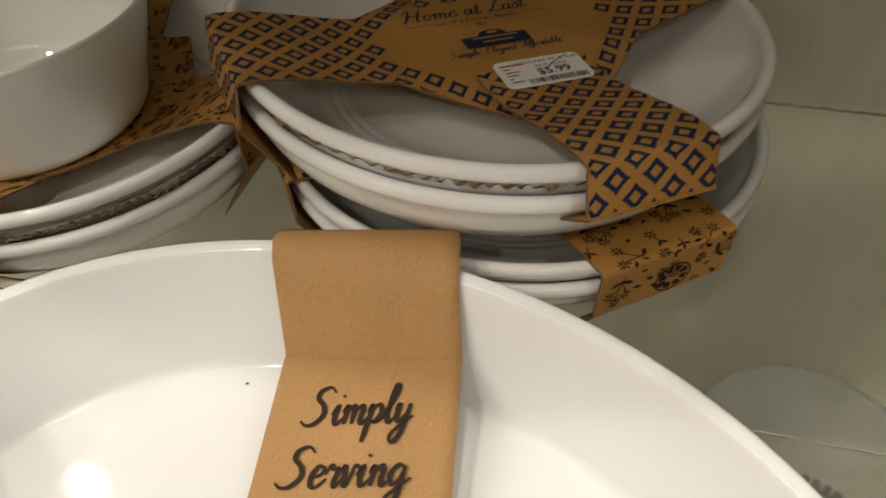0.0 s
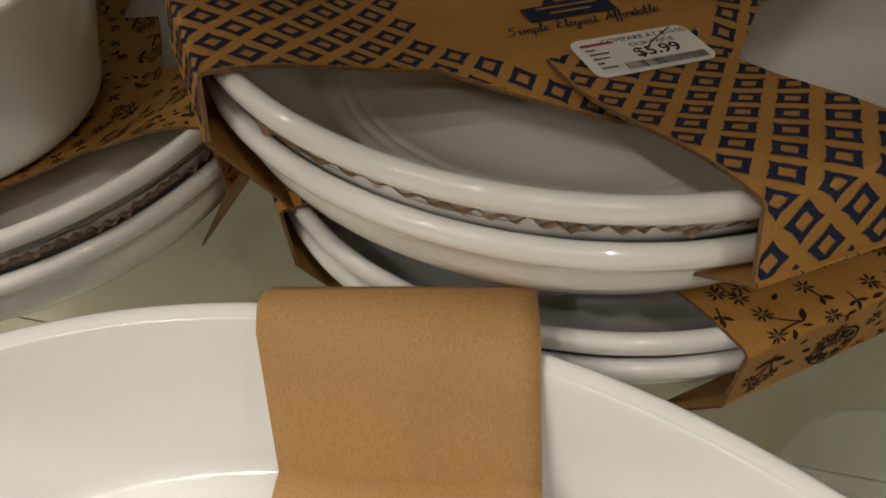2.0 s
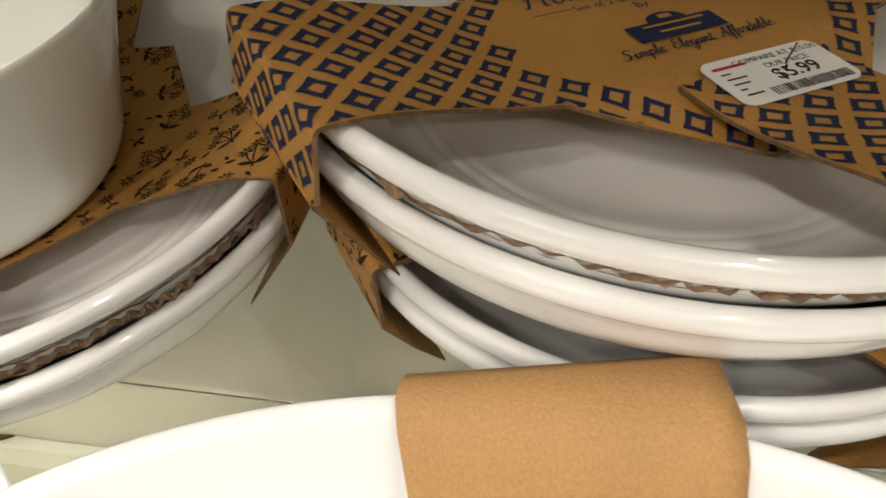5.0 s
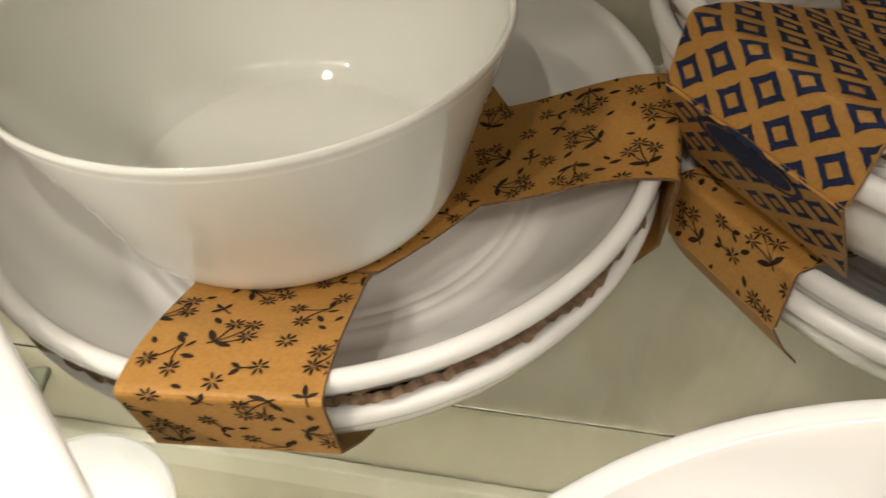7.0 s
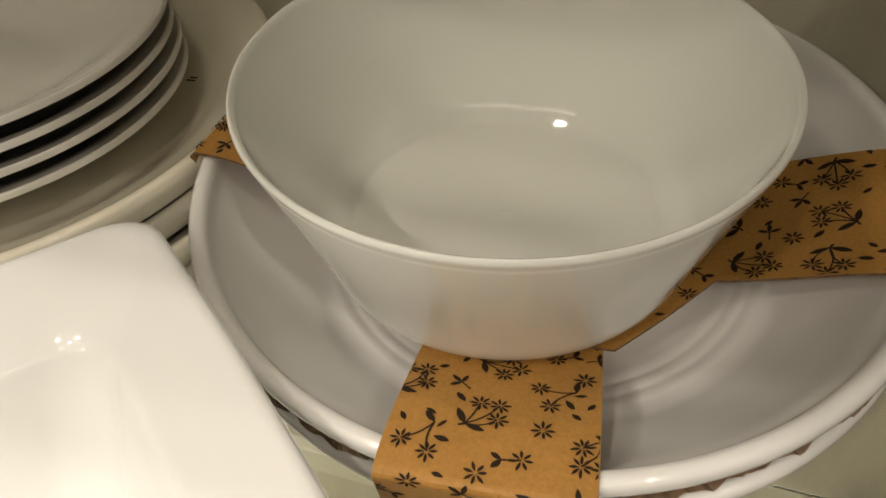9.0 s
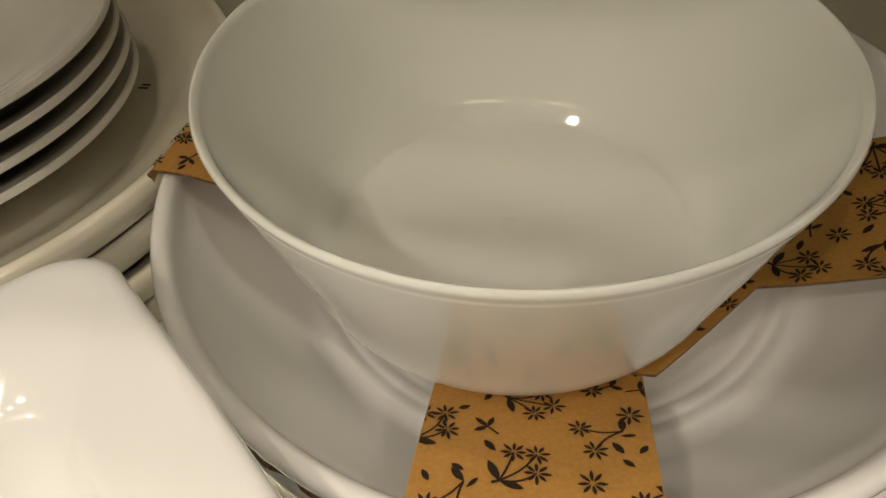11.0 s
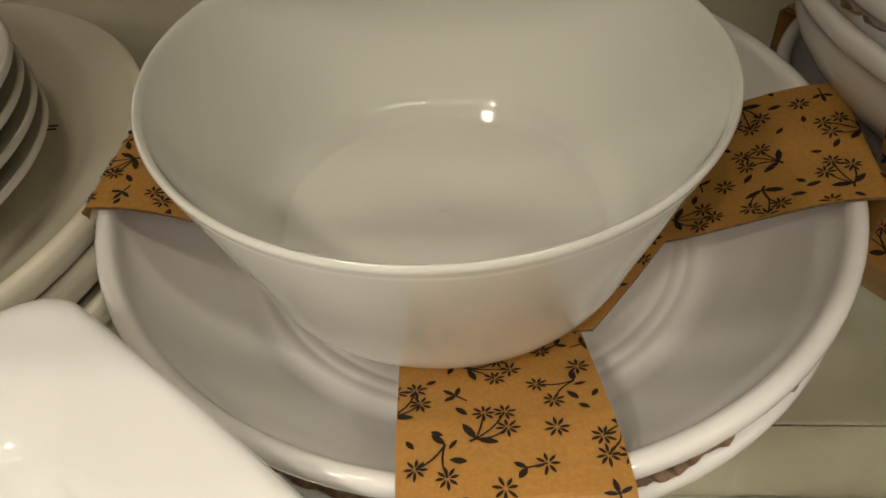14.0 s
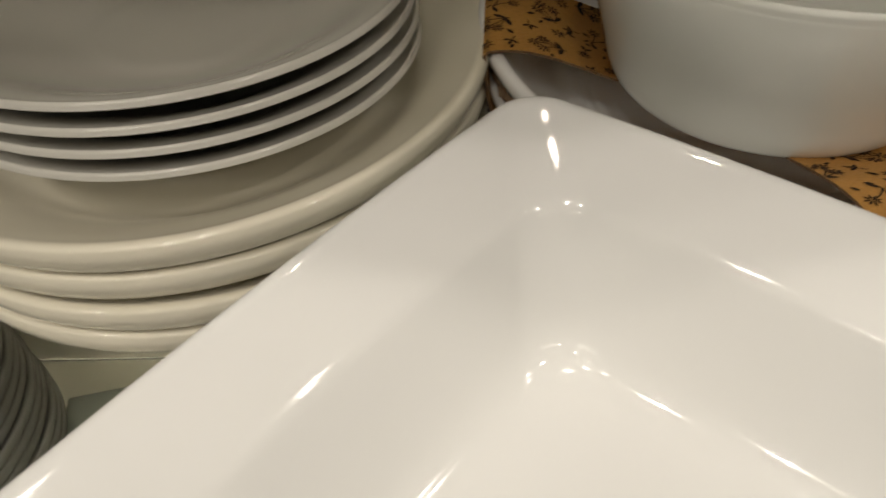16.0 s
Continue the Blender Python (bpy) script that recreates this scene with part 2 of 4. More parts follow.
# frames around the added fill panels
for x, y in FILL_PANELS:
    tr = empty("ceiling_light", pose(x, y, CEILING - 0.02))
    for b in ((-0.62, 0.62, -0.32, -0.285), (-0.62, 0.62, 0.285, 0.32), (-0.62, -0.585, -0.2845, 0.2845), (0.585, 0.62, -0.2845, 0.2845)):
        part("frame", box_bm(*b, -0.02, 0.019, 0.003), STEEL, tr, smooth=False)
    tagged(tr, "unseen flat ceiling panel with white frame, added as soft fill", "lamp", "ceiling light panels")


# ---- tableware ----
def bowl_profile(r, h, foot, t=0.0055, well=0.655, rings=True, full=0.0):
    """Coupe bowl: foot ring, flaring wall, rounded rim, ringed well. full: how much rounder its wall is below."""
    w = r * well
    outer = [(foot - 0.006, 0.0015), (foot - 0.004, 0.0), (foot, 0.0), (foot + 0.002, 0.002), (foot + 0.36 * (r - foot), (0.12 - 0.04 * full) * h + 0.002),
             (foot + 0.68 * (r - foot), (0.36 - 0.11 * full) * h), (foot + 0.88 * (r - foot), (0.645 - 0.10 * full) * h), (r - 0.0042, h - 0.0092), (r - 0.0010, h - 0.0062), (r, h - 0.0036), (r - 0.0005, h - 0.0011), (r - 0.0025, h), (r - 0.0052, h - 0.0015)]
    wall = [(r - 0.0074, h - 0.008), (r - 0.0135, 0.62 * h), (0.5 * (w + r) - 0.003, 0.34 * h + t * 0.6), (w + 0.006, t + 0.0042)]
    prof = smooth_profile(outer + wall, 3)
    if rings:
        for k in range(3):
            a = w - 0.0045 * k
            prof += [(a + 0.0018, t + 0.0034 - 0.0009 * k), (a, t + 0.0037 - 0.0009 * k), (a - 0.0014, t + 0.0024 - 0.0007 * k)]
    prof += [(w - 0.018, t + 0.0006), (w * 0.5, t), (0.001, t)]
    return prof


def sleeve_strip(name, axis_deg, R, ztop, drop, tuck, base, width, core, parent, sag, layer, label="", span=None, mat=None, tilt_in=0.05, under=(0.55, 0.84), warp=0.0, ext=0.0, skew=0.0, neck=0.06, slope=1.0, droop=0.0):
    """A strip of board over the top of a pack, folded down at the rims and tucked under. core: half width of the octagon at its middle, or 0."""
    mat = mat or KRAFT
    th = math.radians(axis_deg)
    ax, ay = math.cos(th), math.sin(th)
    R0 = R
    total = R + drop + tuck + ext

    def half(s):
        a = abs(s)
        if core and a < neck:
            return min(core, width + (neck - a) * slope)
        return width

    def place(s, v, lift=0.0):
        a = abs(s)
        R = R0 + (ext if s < 0 else 0.0)
        sg = 1 if s >= 0 else -1
        if s < 0:
            v += skew * min(a, R)
        top = ztop + layer * 0.0012
        rr = min(math.hypot(min(a, R), v) / R, 1.0)
        u = min(max((rr - 0.42) / 0.58, 0), 1)
        dip = sag * (1 - u * u * (3 - 2 * u))
        if core:
            dip += droop * max(abs(v) - width, 0)
        if s < 0:
            dip -= warp * (v + width) * min(a / R, 1) ** 2
        crease = 0.0028
        if a <= R - crease:
            x, z, nx, nz = a, top - dip + lift, 0, 1
        elif a <= R + crease:
            q = (a - R + crease) / (2 * crease) * math.pi / 2
            rad = crease * 4 / math.pi * 0.5
            x = R - crease + math.sin(q) * (rad * 1.3 + lift)
            z = top - dip - rad * 1.3 * (1 - math.cos(q)) + lift * math.cos(q)
        elif a <= R + drop:
            d = a - R - crease
            x = R - crease + 0.0023 + lift - tilt_in * d
            z = top - 0.0023 - d - min(dip, 0)
        else:
            d = a - R - drop
            x = R - tilt_in * drop - d * under[0]
            z = max(top - 0.0023 - drop + crease - d * under[1], base + 0.0004) - lift
        x *= sg
        return Vector((x * ax - v * ay, x * ay + v * ax, z))

    stops = sorted({-total, total, *[k * sgn for sgn in (-1, 1) for k in (R - 0.0028, R - 0.0014, R, R + 0.0014, R + 0.0028, R + drop - 0.0005, R + drop + 0.0005, neck + 0.0003, neck - 0.0003 if core else 0.0, neck - (core - width) / slope if core else 0.01,
                                                                            core * 0.42, R + drop * 0.5, total - tuck * 0.5)], *[R * 0.97 * k / 24 for k in range(-24, 25)]})
    if span:
        stops = [span[0], *[s for s in stops if span[0] + 0.0003 < s < span[1] - 0.0003], span[1]]
    cols = 21
    bm = bmesh.new()
    thick = 0.0011
    tops, bots = [], []
    edge_faces = []
    for s in stops:
        w = half(s)
        tops.append([bm.verts.new(place(s, w * (2 * k / (cols - 1) - 1))) for k in range(cols)])
        bots.append([bm.verts.new(place(s, w * (2 * k / (cols - 1) - 1), -thick)) for k in range(cols)])
    for i in range(len(stops) - 1):
        for k in range(cols - 1):
            bm.faces.new((tops[i][k], tops[i + 1][k], tops[i + 1][k + 1], tops[i][k + 1]))
            bm.faces.new((bots[i][k], bots[i][k + 1], bots[i + 1][k + 1], bots[i + 1][k]))
        edge_faces.append(bm.faces.new((tops[i][0], bots[i][0], bots[i + 1][0], tops[i + 1][0])))
        edge_faces.append(bm.faces.new((tops[i][-1], tops[i + 1][-1], bots[i + 1][-1], bots[i][-1])))
    for row_t, row_b, flip in ((tops[0], bots[0], 1), (tops[-1], bots[-1], 0)):
        for k in range(cols - 1):
            f = (row_t[k], row_t[k + 1], row_b[k + 1], row_b[k])
            edge_faces.append(bm.faces.new(f if flip else f[::-1]))
    for f in edge_faces:
        f.material_index = 1
    bmesh.ops.recalc_face_normals(bm, faces=bm.faces[:])
    ob = part(name, bm, mat, parent, label, smooth=False)
    ob.data.materials.append(BOARD_EDGE)
    return ob, place, half, total


def add_poly(bm, place, pts, lift=0.00022):
    """A printed patch: an outline in strip coordinates, as a fan."""
    vs = [bm.verts.new(place(s, v, lift)) for s, v in pts]
    if len(vs) >= 3:
        bm.faces.new(vs)


def leaf(c, ang, length, wide):
    ca, sa = math.cos(ang), math.sin(ang)
    out = []
    for u, w in ((0, 0.12), (0.3, 0.85), (0.6, 1.0), (0.85, 0.55), (1, 0.0), (0.85, -0.55), (0.6, -1.0), (0.3, -0.85), (0, -0.12)):
        x, y = u * length, w * wide * 0.5
        out.append((c[0] + ca * x - sa * y, c[1] + sa * x + ca * y))
    return out


def flower_polys(c, size, rng):
    polys = []
    k = rng.choice((7, 8, 8))
    a0 = rng.random() * 6.28
    for i in range(k):
        a = a0 + 2 * math.pi * i / k + rng.uniform(-0.1, 0.1)
        p = (c[0] + math.cos(a) * size * 0.16, c[1] + math.sin(a) * size * 0.16)
        polys.append(leaf(p, a, size * rng.uniform(0.74, 0.95), size * 0.27))
    return polys


def stem(a, b, wide=0.0005, bend=0.0):
    out, back = [], []
    dx, dy = b[0] - a[0], b[1] - a[1]
    l = math.hypot(dx, dy) or 1e-6
    nx, ny = -dy / l, dx / l
    for k in range(6):
        u = k / 5
        o = bend * math.sin(math.pi * u)
        x, y = a[0] + dx * u + nx * o, a[1] + dy * u + ny * o
        out.append((x + nx * wide / 2, y + ny * wide / 2))
        back.append((x - nx * wide / 2, y - ny * wide / 2))
    return out + back[::-1]


def floral_motif(kind, c, rng, scale=1.0):
    a = rng.random() * 6.28
    m = lambda r, t: (c[0] + math.cos(a + t) * r * scale, c[1] + math.sin(a + t) * r * scale)
    f = 0.0031 * scale
    if kind == "spray":
        polys = []
        root = m(0.0062, 3.14)
        for r, t in ((0.0042, 1.15), (0.0052, 0.0), (0.0040, -1.25)):
            p = m(r, t)
            polys += flower_polys(p, f, rng)
            polys.append(stem(p, root, 0.00050 * scale, rng.uniform(-0.0012, 0.0012)))
        polys.append(leaf(root, a + 1.25, 0.0060 * scale, 0.0021 * scale))
        polys.append(leaf(root, a - 1.1, 0.0056 * scale, 0.0019 * scale))
        polys.append(stem(root, m(0.0078, 3.05), 0.0007 * scale))
        polys.append(leaf(m(0.0068, 1.75), a + 1.5, 0.0042 * scale, 0.0018 * scale))
        return polys
    if kind == "pair":
        p, q, r = m(0.0036, 0.5), m(0.0046, -1.9), m(0.0072, 2.5)
        return (flower_polys(p, f, rng) + flower_polys(q, f * 0.95, rng) + [stem(p, r, 0.0005 * scale, 0.0008), stem(q, r, 0.0005 * scale, -0.0008), leaf(r, a + 3.6, 0.0046 * scale, 0.0019 * scale),
                leaf(m(0.0040, 1.9), a + 1.1, 0.0042 * scale, 0.0018 * scale), leaf(m(0.0062, 2.3), a + 2.2, 0.0036 * scale, 0.0011 * scale)])
    if kind == "single":
        return flower_polys(c, f * 1.05, rng)
    if kind == "bud":
        p = m(0.0048, 0)
        return flower_polys(c, f, rng) + [stem(c, p, 0.0005 * scale), leaf(p, a + 0.7, 0.0034 * scale, 0.0017 * scale), leaf(p, a - 0.7, 0.0034 * scale, 0.0014 * scale)]
    if kind == "sprig":
        return [leaf(c, a, 0.0042 * scale, 0.0014 * scale), leaf(c, a + 1.2, 0.0036 * scale, 0.0014 * scale), leaf(c, a - 1.2, 0.0036 * scale, 0.0014 * scale), stem(c, m(0.0035, 3.14), 0.0005 * scale)]
    return [leaf(c, a, 0.0032 * scale, 0.0015 * scale)]


def floral_print(strip, place, half, R, drop, core_skip, seed, scale=1.0):
    rng = random.Random(seed)
    bm = bmesh.new()
    taken = []
    kinds = [("spray", 0.0098, 46), ("pair", 0.0082, 60), ("bud", 0.0056, 90), ("single", 0.0040, 120), ("sprig", 0.0036, 160), ("leaf", 0.0022, 160)]
    for kind, rad, tries in kinds:
        rad *= scale
        for _ in range(tries * 3):
            s = rng.uniform(-(R + drop), R + drop)
            if abs(s) < core_skip:
                continue
            w = half(s)
            v = rng.uniform(-w, w)
            if any((s - a) ** 2 + (v - b) ** 2 < (rad + c) ** 2 * 0.90 for a, b, c in taken):
                continue
            taken.append((s, v, rad))
            for poly in floral_motif(kind, (s, v), rng, scale):
                inside = [abs(q) < half(p) - 0.0002 and core_skip <= abs(p) < R + drop - 0.0006 for p, q in poly]
                if not any(inside) or any(abs(p) < core_skip for p, q in poly):
                    continue
                cut = []
                for p, q in poly:
                    p = min(max(p, -(R + drop - 0.0006)), R + drop - 0.0006)
                    w_ = half(p) - 0.0002
                    pt = (p, min(max(q, -w_), w_))
                    if not cut or math.dist(pt, cut[-1]) > 1e-6:
                        cut.append(pt)
                if len(cut) > 2:
                    add_poly(bm, place, cut)
    return tagged(part("flower_print", bm, DARK_INK, strip, "dark brown printed flower sprigs", smooth=False), kind="stuff")


def diamond_print(strip, place, half, R, drop, span, free_radius, P, Q, seed):
    """Hollow ragged diamonds in rows, cut off at the edges of the board."""
    rng = random.Random(seed)
    bm = bmesh.new()
    lo, hi = (max(span[0], -(R + drop)), min(span[1], R + drop)) if span else (-(R + drop), R + drop)
    n = 5
    many = int((R + drop) / P * 2) + 3
    corners = [(1, 0), (0, 1), (-1, 0), (0, -1)]

    def lim(s, v):
        s = min(max(s, lo + 0.0004), hi - 0.0004)
        return s, min(max(v, -half(s) + 0.0003), half(s) - 0.0003)

    for i in range(-many, many + 1):
        for j in range(-many, many + 1):
            cs, cv = (i + j) * P / 2, (i - j) * Q / 2
            if not lo - P * 0.3 < cs < hi + P * 0.3 or abs(cv) > 0.09 or math.hypot(cs, cv * 1.12) < free_radius or abs(cv) > half(cs) + Q * 0.3:
                continue
            ring = []
            for (a0, b0), (a1, b1) in zip(corners, corners[1:] + corners[:1]):
                for k in range(n):
                    u = k / n
                    a, b = a0 + (a1 - a0) * u, b0 + (b1 - b0) * u
                    o = 0.338 * (1.06 if k == 0 else 0.965) + rng.uniform(-0.016, 0.016)
                    h = 0.163 + rng.uniform(-0.012, 0.012)
                    ring.append((lim(cs + a * P * o, cv + b * Q * o), lim(cs + a * P * h, cv + b * Q * h)))
            if all(abs(o[1]) >= half(o[0]) - 0.0005 for o, h in ring):
                continue
            outer = [bm.verts.new(place(*o, 0.00022)) for o, h in ring]
            inner = [bm.verts.new(place(*h, 0.00022)) for o, h in ring]
            m = len(ring)
            for k in range(m):
                bm.faces.new((outer[k], outer[(k + 1) % m], inner[(k + 1) % m], inner[k]))
    return tagged(part("diamond_print", bm, NAVY_INK, strip, "navy printed diamond pattern", smooth=False), kind="stuff")


def corrugated_pad(r, seed):
    """A wavy-edged round of corrugated board between two bowls."""
    rng = random.Random(seed)
    bm = bmesh.new()
    n = 560
    rows = []
    radii = (0.970, 0.980, 0.990, 1.0)
    jag = [1 + 0.022 * noise.noise((math.cos(2 * math.pi * i / n) * 14, math.sin(2 * math.pi * i / n) * 14, seed)) for i in range(n)]
    for q in radii:
        row_ = []
        for i in range(n):
            a = 2 * math.pi * i / n
            x, y = math.cos(a) * r * q * jag[i], math.sin(a) * r * q * jag[i]
            amp = 0.0012 * (0.55 + 0.9 * abs(noise.noise((x * 40, y * 40, seed))))
            z = amp * math.sin(2 * math.pi * (x * 0.8 + y * 0.6) / 0.0046) + 0.0016 * noise.noise((x * 60, y * 60, 3 + seed)) + (q - 0.97) * 0.03
            row_.append(bm.verts.new((x, y, z)))
        rows.append(row_)
    for a, b in zip(rows, rows[1:]):
        for i in range(n):
            j = (i + 1) % n
            bm.faces.new((a[i], a[j], b[j], b[i]))
    # liners
    for dz, q in ((-0.0020, 0.985), (0.0018, 0.978)):
        low = [bm.verts.new((math.cos(2 * math.pi * i / n) * r * q * jag[(i * 3) % n], math.sin(2 * math.pi * i / n) * r * q * jag[(i * 3) % n], dz + 0.001)) for i in range(0, n, 4)]
        mid = [bm.verts.new((math.cos(2 * math.pi * i / n) * r * 0.970, math.sin(2 * math.pi * i / n) * r * 0.970, dz)) for i in range(0, n, 4)]
        m = len(low)
        for i in range(m):
            bm.faces.new((low[i], low[(i + 1) % m], mid[(i + 1) % m], mid[i]))
    bmesh.ops.solidify(bm, geom=bm.faces[:], thickness=0.0004)
    return bm


def lettering(text, size, shear, mat, parent, m, name="lettering", bold=0.0):
    cu = bpy.data.curves.new("letters", "FONT")
    cu.body, cu.size, cu.shear, cu.align_x, cu.align_y, cu.offset = text, size, shear, "CENTER", "CENTER", bold
    cu.resolution_u = 3
    tmp = new("letters", cu)
    me = bpy.data.meshes.new_from_object(tmp.evaluated_get(bpy.context.evaluated_depsgraph_get()))
    bpy.data.objects.remove(tmp)
    me.materials.append(mat)
    ob = new(name, me)
    ob.parent = parent
    ob.matrix_basis = m
    return ob


# strokes of a brush hand, in x-heights, for each letter: its advance, then its strokes
PEN = {
    "S": (1.2, [(1.1, 1.7), (0.8, 2.0), (0.4, 1.8), (0.38, 1.4), (0.72, 1.0), (0.82, 0.5), (0.5, 0.05), (0.12, 0.0), (-0.15, 0.25)]),
    "H": (1.25, [(-0.2, 1.5), (0.0, 1.95), (0.22, 1.95), (0.16, 1.0), (0.0, 0.1), (-0.2, 0.1)], [(1.0, 2.0), (0.85, 1.0), (0.85, 0.1), (1.05, 0.1)], [(-0.1, 1.0), (0.5, 1.12), (1.0, 1.02)]),
    "L": (1.05, [(0.4, 1.6), (0.6, 2.0), (0.75, 1.75), (0.5, 1.2), (0.35, 0.5), (0.05, 0.05), (0.35, 0.08), (0.95, 0.05), (1.1, 0.3)]),
    "E": (0.95, [(0.8, 1.8), (0.5, 2.0), (0.22, 1.6), (0.45, 1.12), (0.6, 1.08), (0.2, 0.95), (0.05, 0.4), (0.35, 0.0), (0.9, 0.35)]),
    "A": (1.0, [(-0.25, 0.25), (-0.05, 0.0), (0.35, 1.0), (0.65, 2.0), (0.68, 1.0), (0.8, 0.1), (1.0, 0.3)], [(0.05, 0.75), (0.9, 0.8)]),
    "a": (0.72, [(0.5, 0.85), (0.28, 1.0), (0.05, 0.5), (0.18, 0.02), (0.4, 0.3), (0.52, 0.95), (0.5, 0.2), (0.62, 0.0), (0.85, 0.35)]),
    "b": (0.64, [(0.0, 0.4), (0.35, 1.5), (0.3, 2.0), (0.15, 1.5), (0.1, 0.3), (0.3, 0.0), (0.52, 0.4), (0.4, 0.85), (0.7, 0.85)]),
    "d": (0.74, [(0.48, 0.85), (0.25, 1.0), (0.05, 0.5), (0.18, 0.02), (0.4, 0.3), (0.62, 2.0)], [(0.62, 2.0), (0.5, 0.5), (0.6, 0.02), (0.85, 0.35)]),
    "e": (0.58, [(0.05, 0.45), (0.4, 0.6), (0.48, 0.9), (0.25, 1.0), (0.05, 0.6), (0.1, 0.1), (0.35, 0.0), (0.65, 0.4)]),
    "f": (0.48, [(0.0, 0.3), (0.35, 1.3), (0.5, 2.0), (0.3, 1.9), (0.2, 0.8), (0.12, -0.7), (0.0, -0.85)], [(-0.02, 0.95), (0.55, 1.0)]),
    "g": (0.74, [(0.55, 0.85), (0.3, 1.0), (0.05, 0.55), (0.18, 0.05), (0.42, 0.25), (0.56, 0.95)], [(0.56, 0.95), (0.5, -0.4), (0.25, -1.0), (0.02, -0.7), (0.3, -0.25), (0.9, 0.35)]),
    "i": (0.5, [(0.0, 0.5), (0.2, 1.0), (0.18, 0.3), (0.33, 0.0), (0.6, 0.4)], [(0.32, 1.42), (0.36, 1.56)]),
    "l": (0.46, [(0.0, 0.4), (0.3, 1.2), (0.4, 1.9), (0.25, 2.0), (0.17, 1.4), (0.15, 0.4), (0.28, 0.0), (0.55, 0.4)]),
    "m": (1.12, [(0.0, 0.6), (0.15, 1.0), (0.15, 0.0)], [(0.15, 0.5), (0.4, 0.95), (0.5, 0.8), (0.5, 0.0)], [(0.5, 0.5), (0.75, 0.95), (0.87, 0.8), (0.85, 0.2), (0.98, 0.0), (1.2, 0.4)]),
    "n": (0.8, [(0.0, 0.6), (0.15, 1.0), (0.15, 0.0)], [(0.15, 0.5), (0.42, 0.98), (0.53, 0.8), (0.52, 0.2), (0.65, 0.0), (0.9, 0.4)]),
    "o": (0.66, [(0.4, 0.95), (0.15, 0.9), (0.05, 0.4), (0.25, 0.0), (0.5, 0.3), (0.42, 0.85), (0.78, 0.8)]),
    "p": (0.76, [(0.0, 0.6), (0.15, 1.0), (0.12, 0.0), (0.06, -0.95)], [(0.13, 0.5), (0.4, 1.0), (0.62, 0.65), (0.45, 0.1), (0.2, 0.12), (0.5, 0.1), (0.85, 0.4)]),
    "r": (0.6, [(0.0, 0.6), (0.15, 1.05), (0.3, 0.85), (0.5, 0.85), (0.42, 0.2), (0.52, 0.0), (0.72, 0.4)]),
    "s": (0.5, [(0.0, 0.3), (0.3, 1.05), (0.42, 0.5), (0.3, 0.05), (0.05, 0.08)], [(0.3, 0.05), (0.6, 0.35)]),
    "t": (0.5, [(0.28, 1.7), (0.2, 0.8), (0.18, 0.2), (0.32, 0.0), (0.58, 0.35)], [(-0.05, 1.15), (0.55, 1.2)]),
    "v": (0.64, [(0.0, 0.8), (0.12, 1.0), (0.25, 0.0), (0.42, 0.4), (0.5, 1.0), (0.76, 0.85)]),
    "y": (0.78, [(0.0, 0.7), (0.12, 1.0), (0.12, 0.35), (0.28, 0.05), (0.55, 0.55)], [(0.62, 1.0), (0.55, 0.2), (0.45, -0.6), (0.2, -1.0), (0.02, -0.7), (0.3, -0.2), (0.85, 0.35)]),
    ".": (0.42, [(0.06, 0.02), (0.14, 0.08)]),
    " ": (0.5,),
}


def pen_lettering(text, width, height, nib, mat, parent, m, name="lettering", slant=0.25):
    """A line of joined handwriting: width of the line, x-height and width of the nib in metres. The origin is the middle of the line, at half the x-height."""
    total = sum(PEN[c][0] for c in text)
    k = width / total
    bm = bmesh.new()
    x0, level = -total / 2, 0
    for c in text:
        for stroke in PEN[c][1:]:
            pts = [((x0 + x) * k + (y - 0.5) * slant * height, (y - 0.5) * height) for x, y in smooth_profile(stroke, 5)]
            last = None
            level += 1
            for i, (x, y) in enumerate(pts):
                ax, ay = pts[max(i - 1, 0)]
                bx, by = pts[min(i + 1, len(pts) - 1)]
                l = math.hypot(bx - ax, by - ay) or 1e-9
                nx, ny = -(by - ay) / l, (bx - ax) / l
                u = i / (len(pts) - 1)
                # heavy on the way down, light on the way up and towards the ends
                w = nib * (0.62 + 0.38 * max(-(by - ay) / l, 0)) * (0.62 + 0.38 * min(1, 5 * u, 5 * (1 - u))) / 2
                pair_ = [bm.verts.new((x + nx * w, y + ny * w, level * 6e-6)), bm.verts.new((x - nx * w, y - ny * w, level * 6e-6))]
                if last:
                    bm.faces.new((last[0], last[1], pair_[1], pair_[0]))
                last = pair_
        x0 += PEN[c][0]
    return part(name, bm, mat, parent, smooth=False, at=m)


def bars(items, mat, parent, m, name):
    bm = bmesh.new()
    for x0, x1, y0, y1 in items:
        bm.faces.new([bm.verts.new(p) for p in ((x0, y0, 0), (x1, y0, 0), (x1, y1, 0), (x0, y1, 0))])
    return part(name, bm, mat, parent, smooth=False, at=m)


def drape(ob, place, axis_deg, lift):
    """Lays a flat print on the sleeve that it is a child of."""
    a = math.radians(axis_deg)
    for v in ob.data.vertices:
        p = ob.matrix_basis @ v.co
        v.co = place(p.x * math.cos(a) + p.y * math.sin(a), -p.x * math.sin(a) + p.y * math.cos(a), lift + v.co.z)
    ob.matrix_basis = Matrix()
    return ob


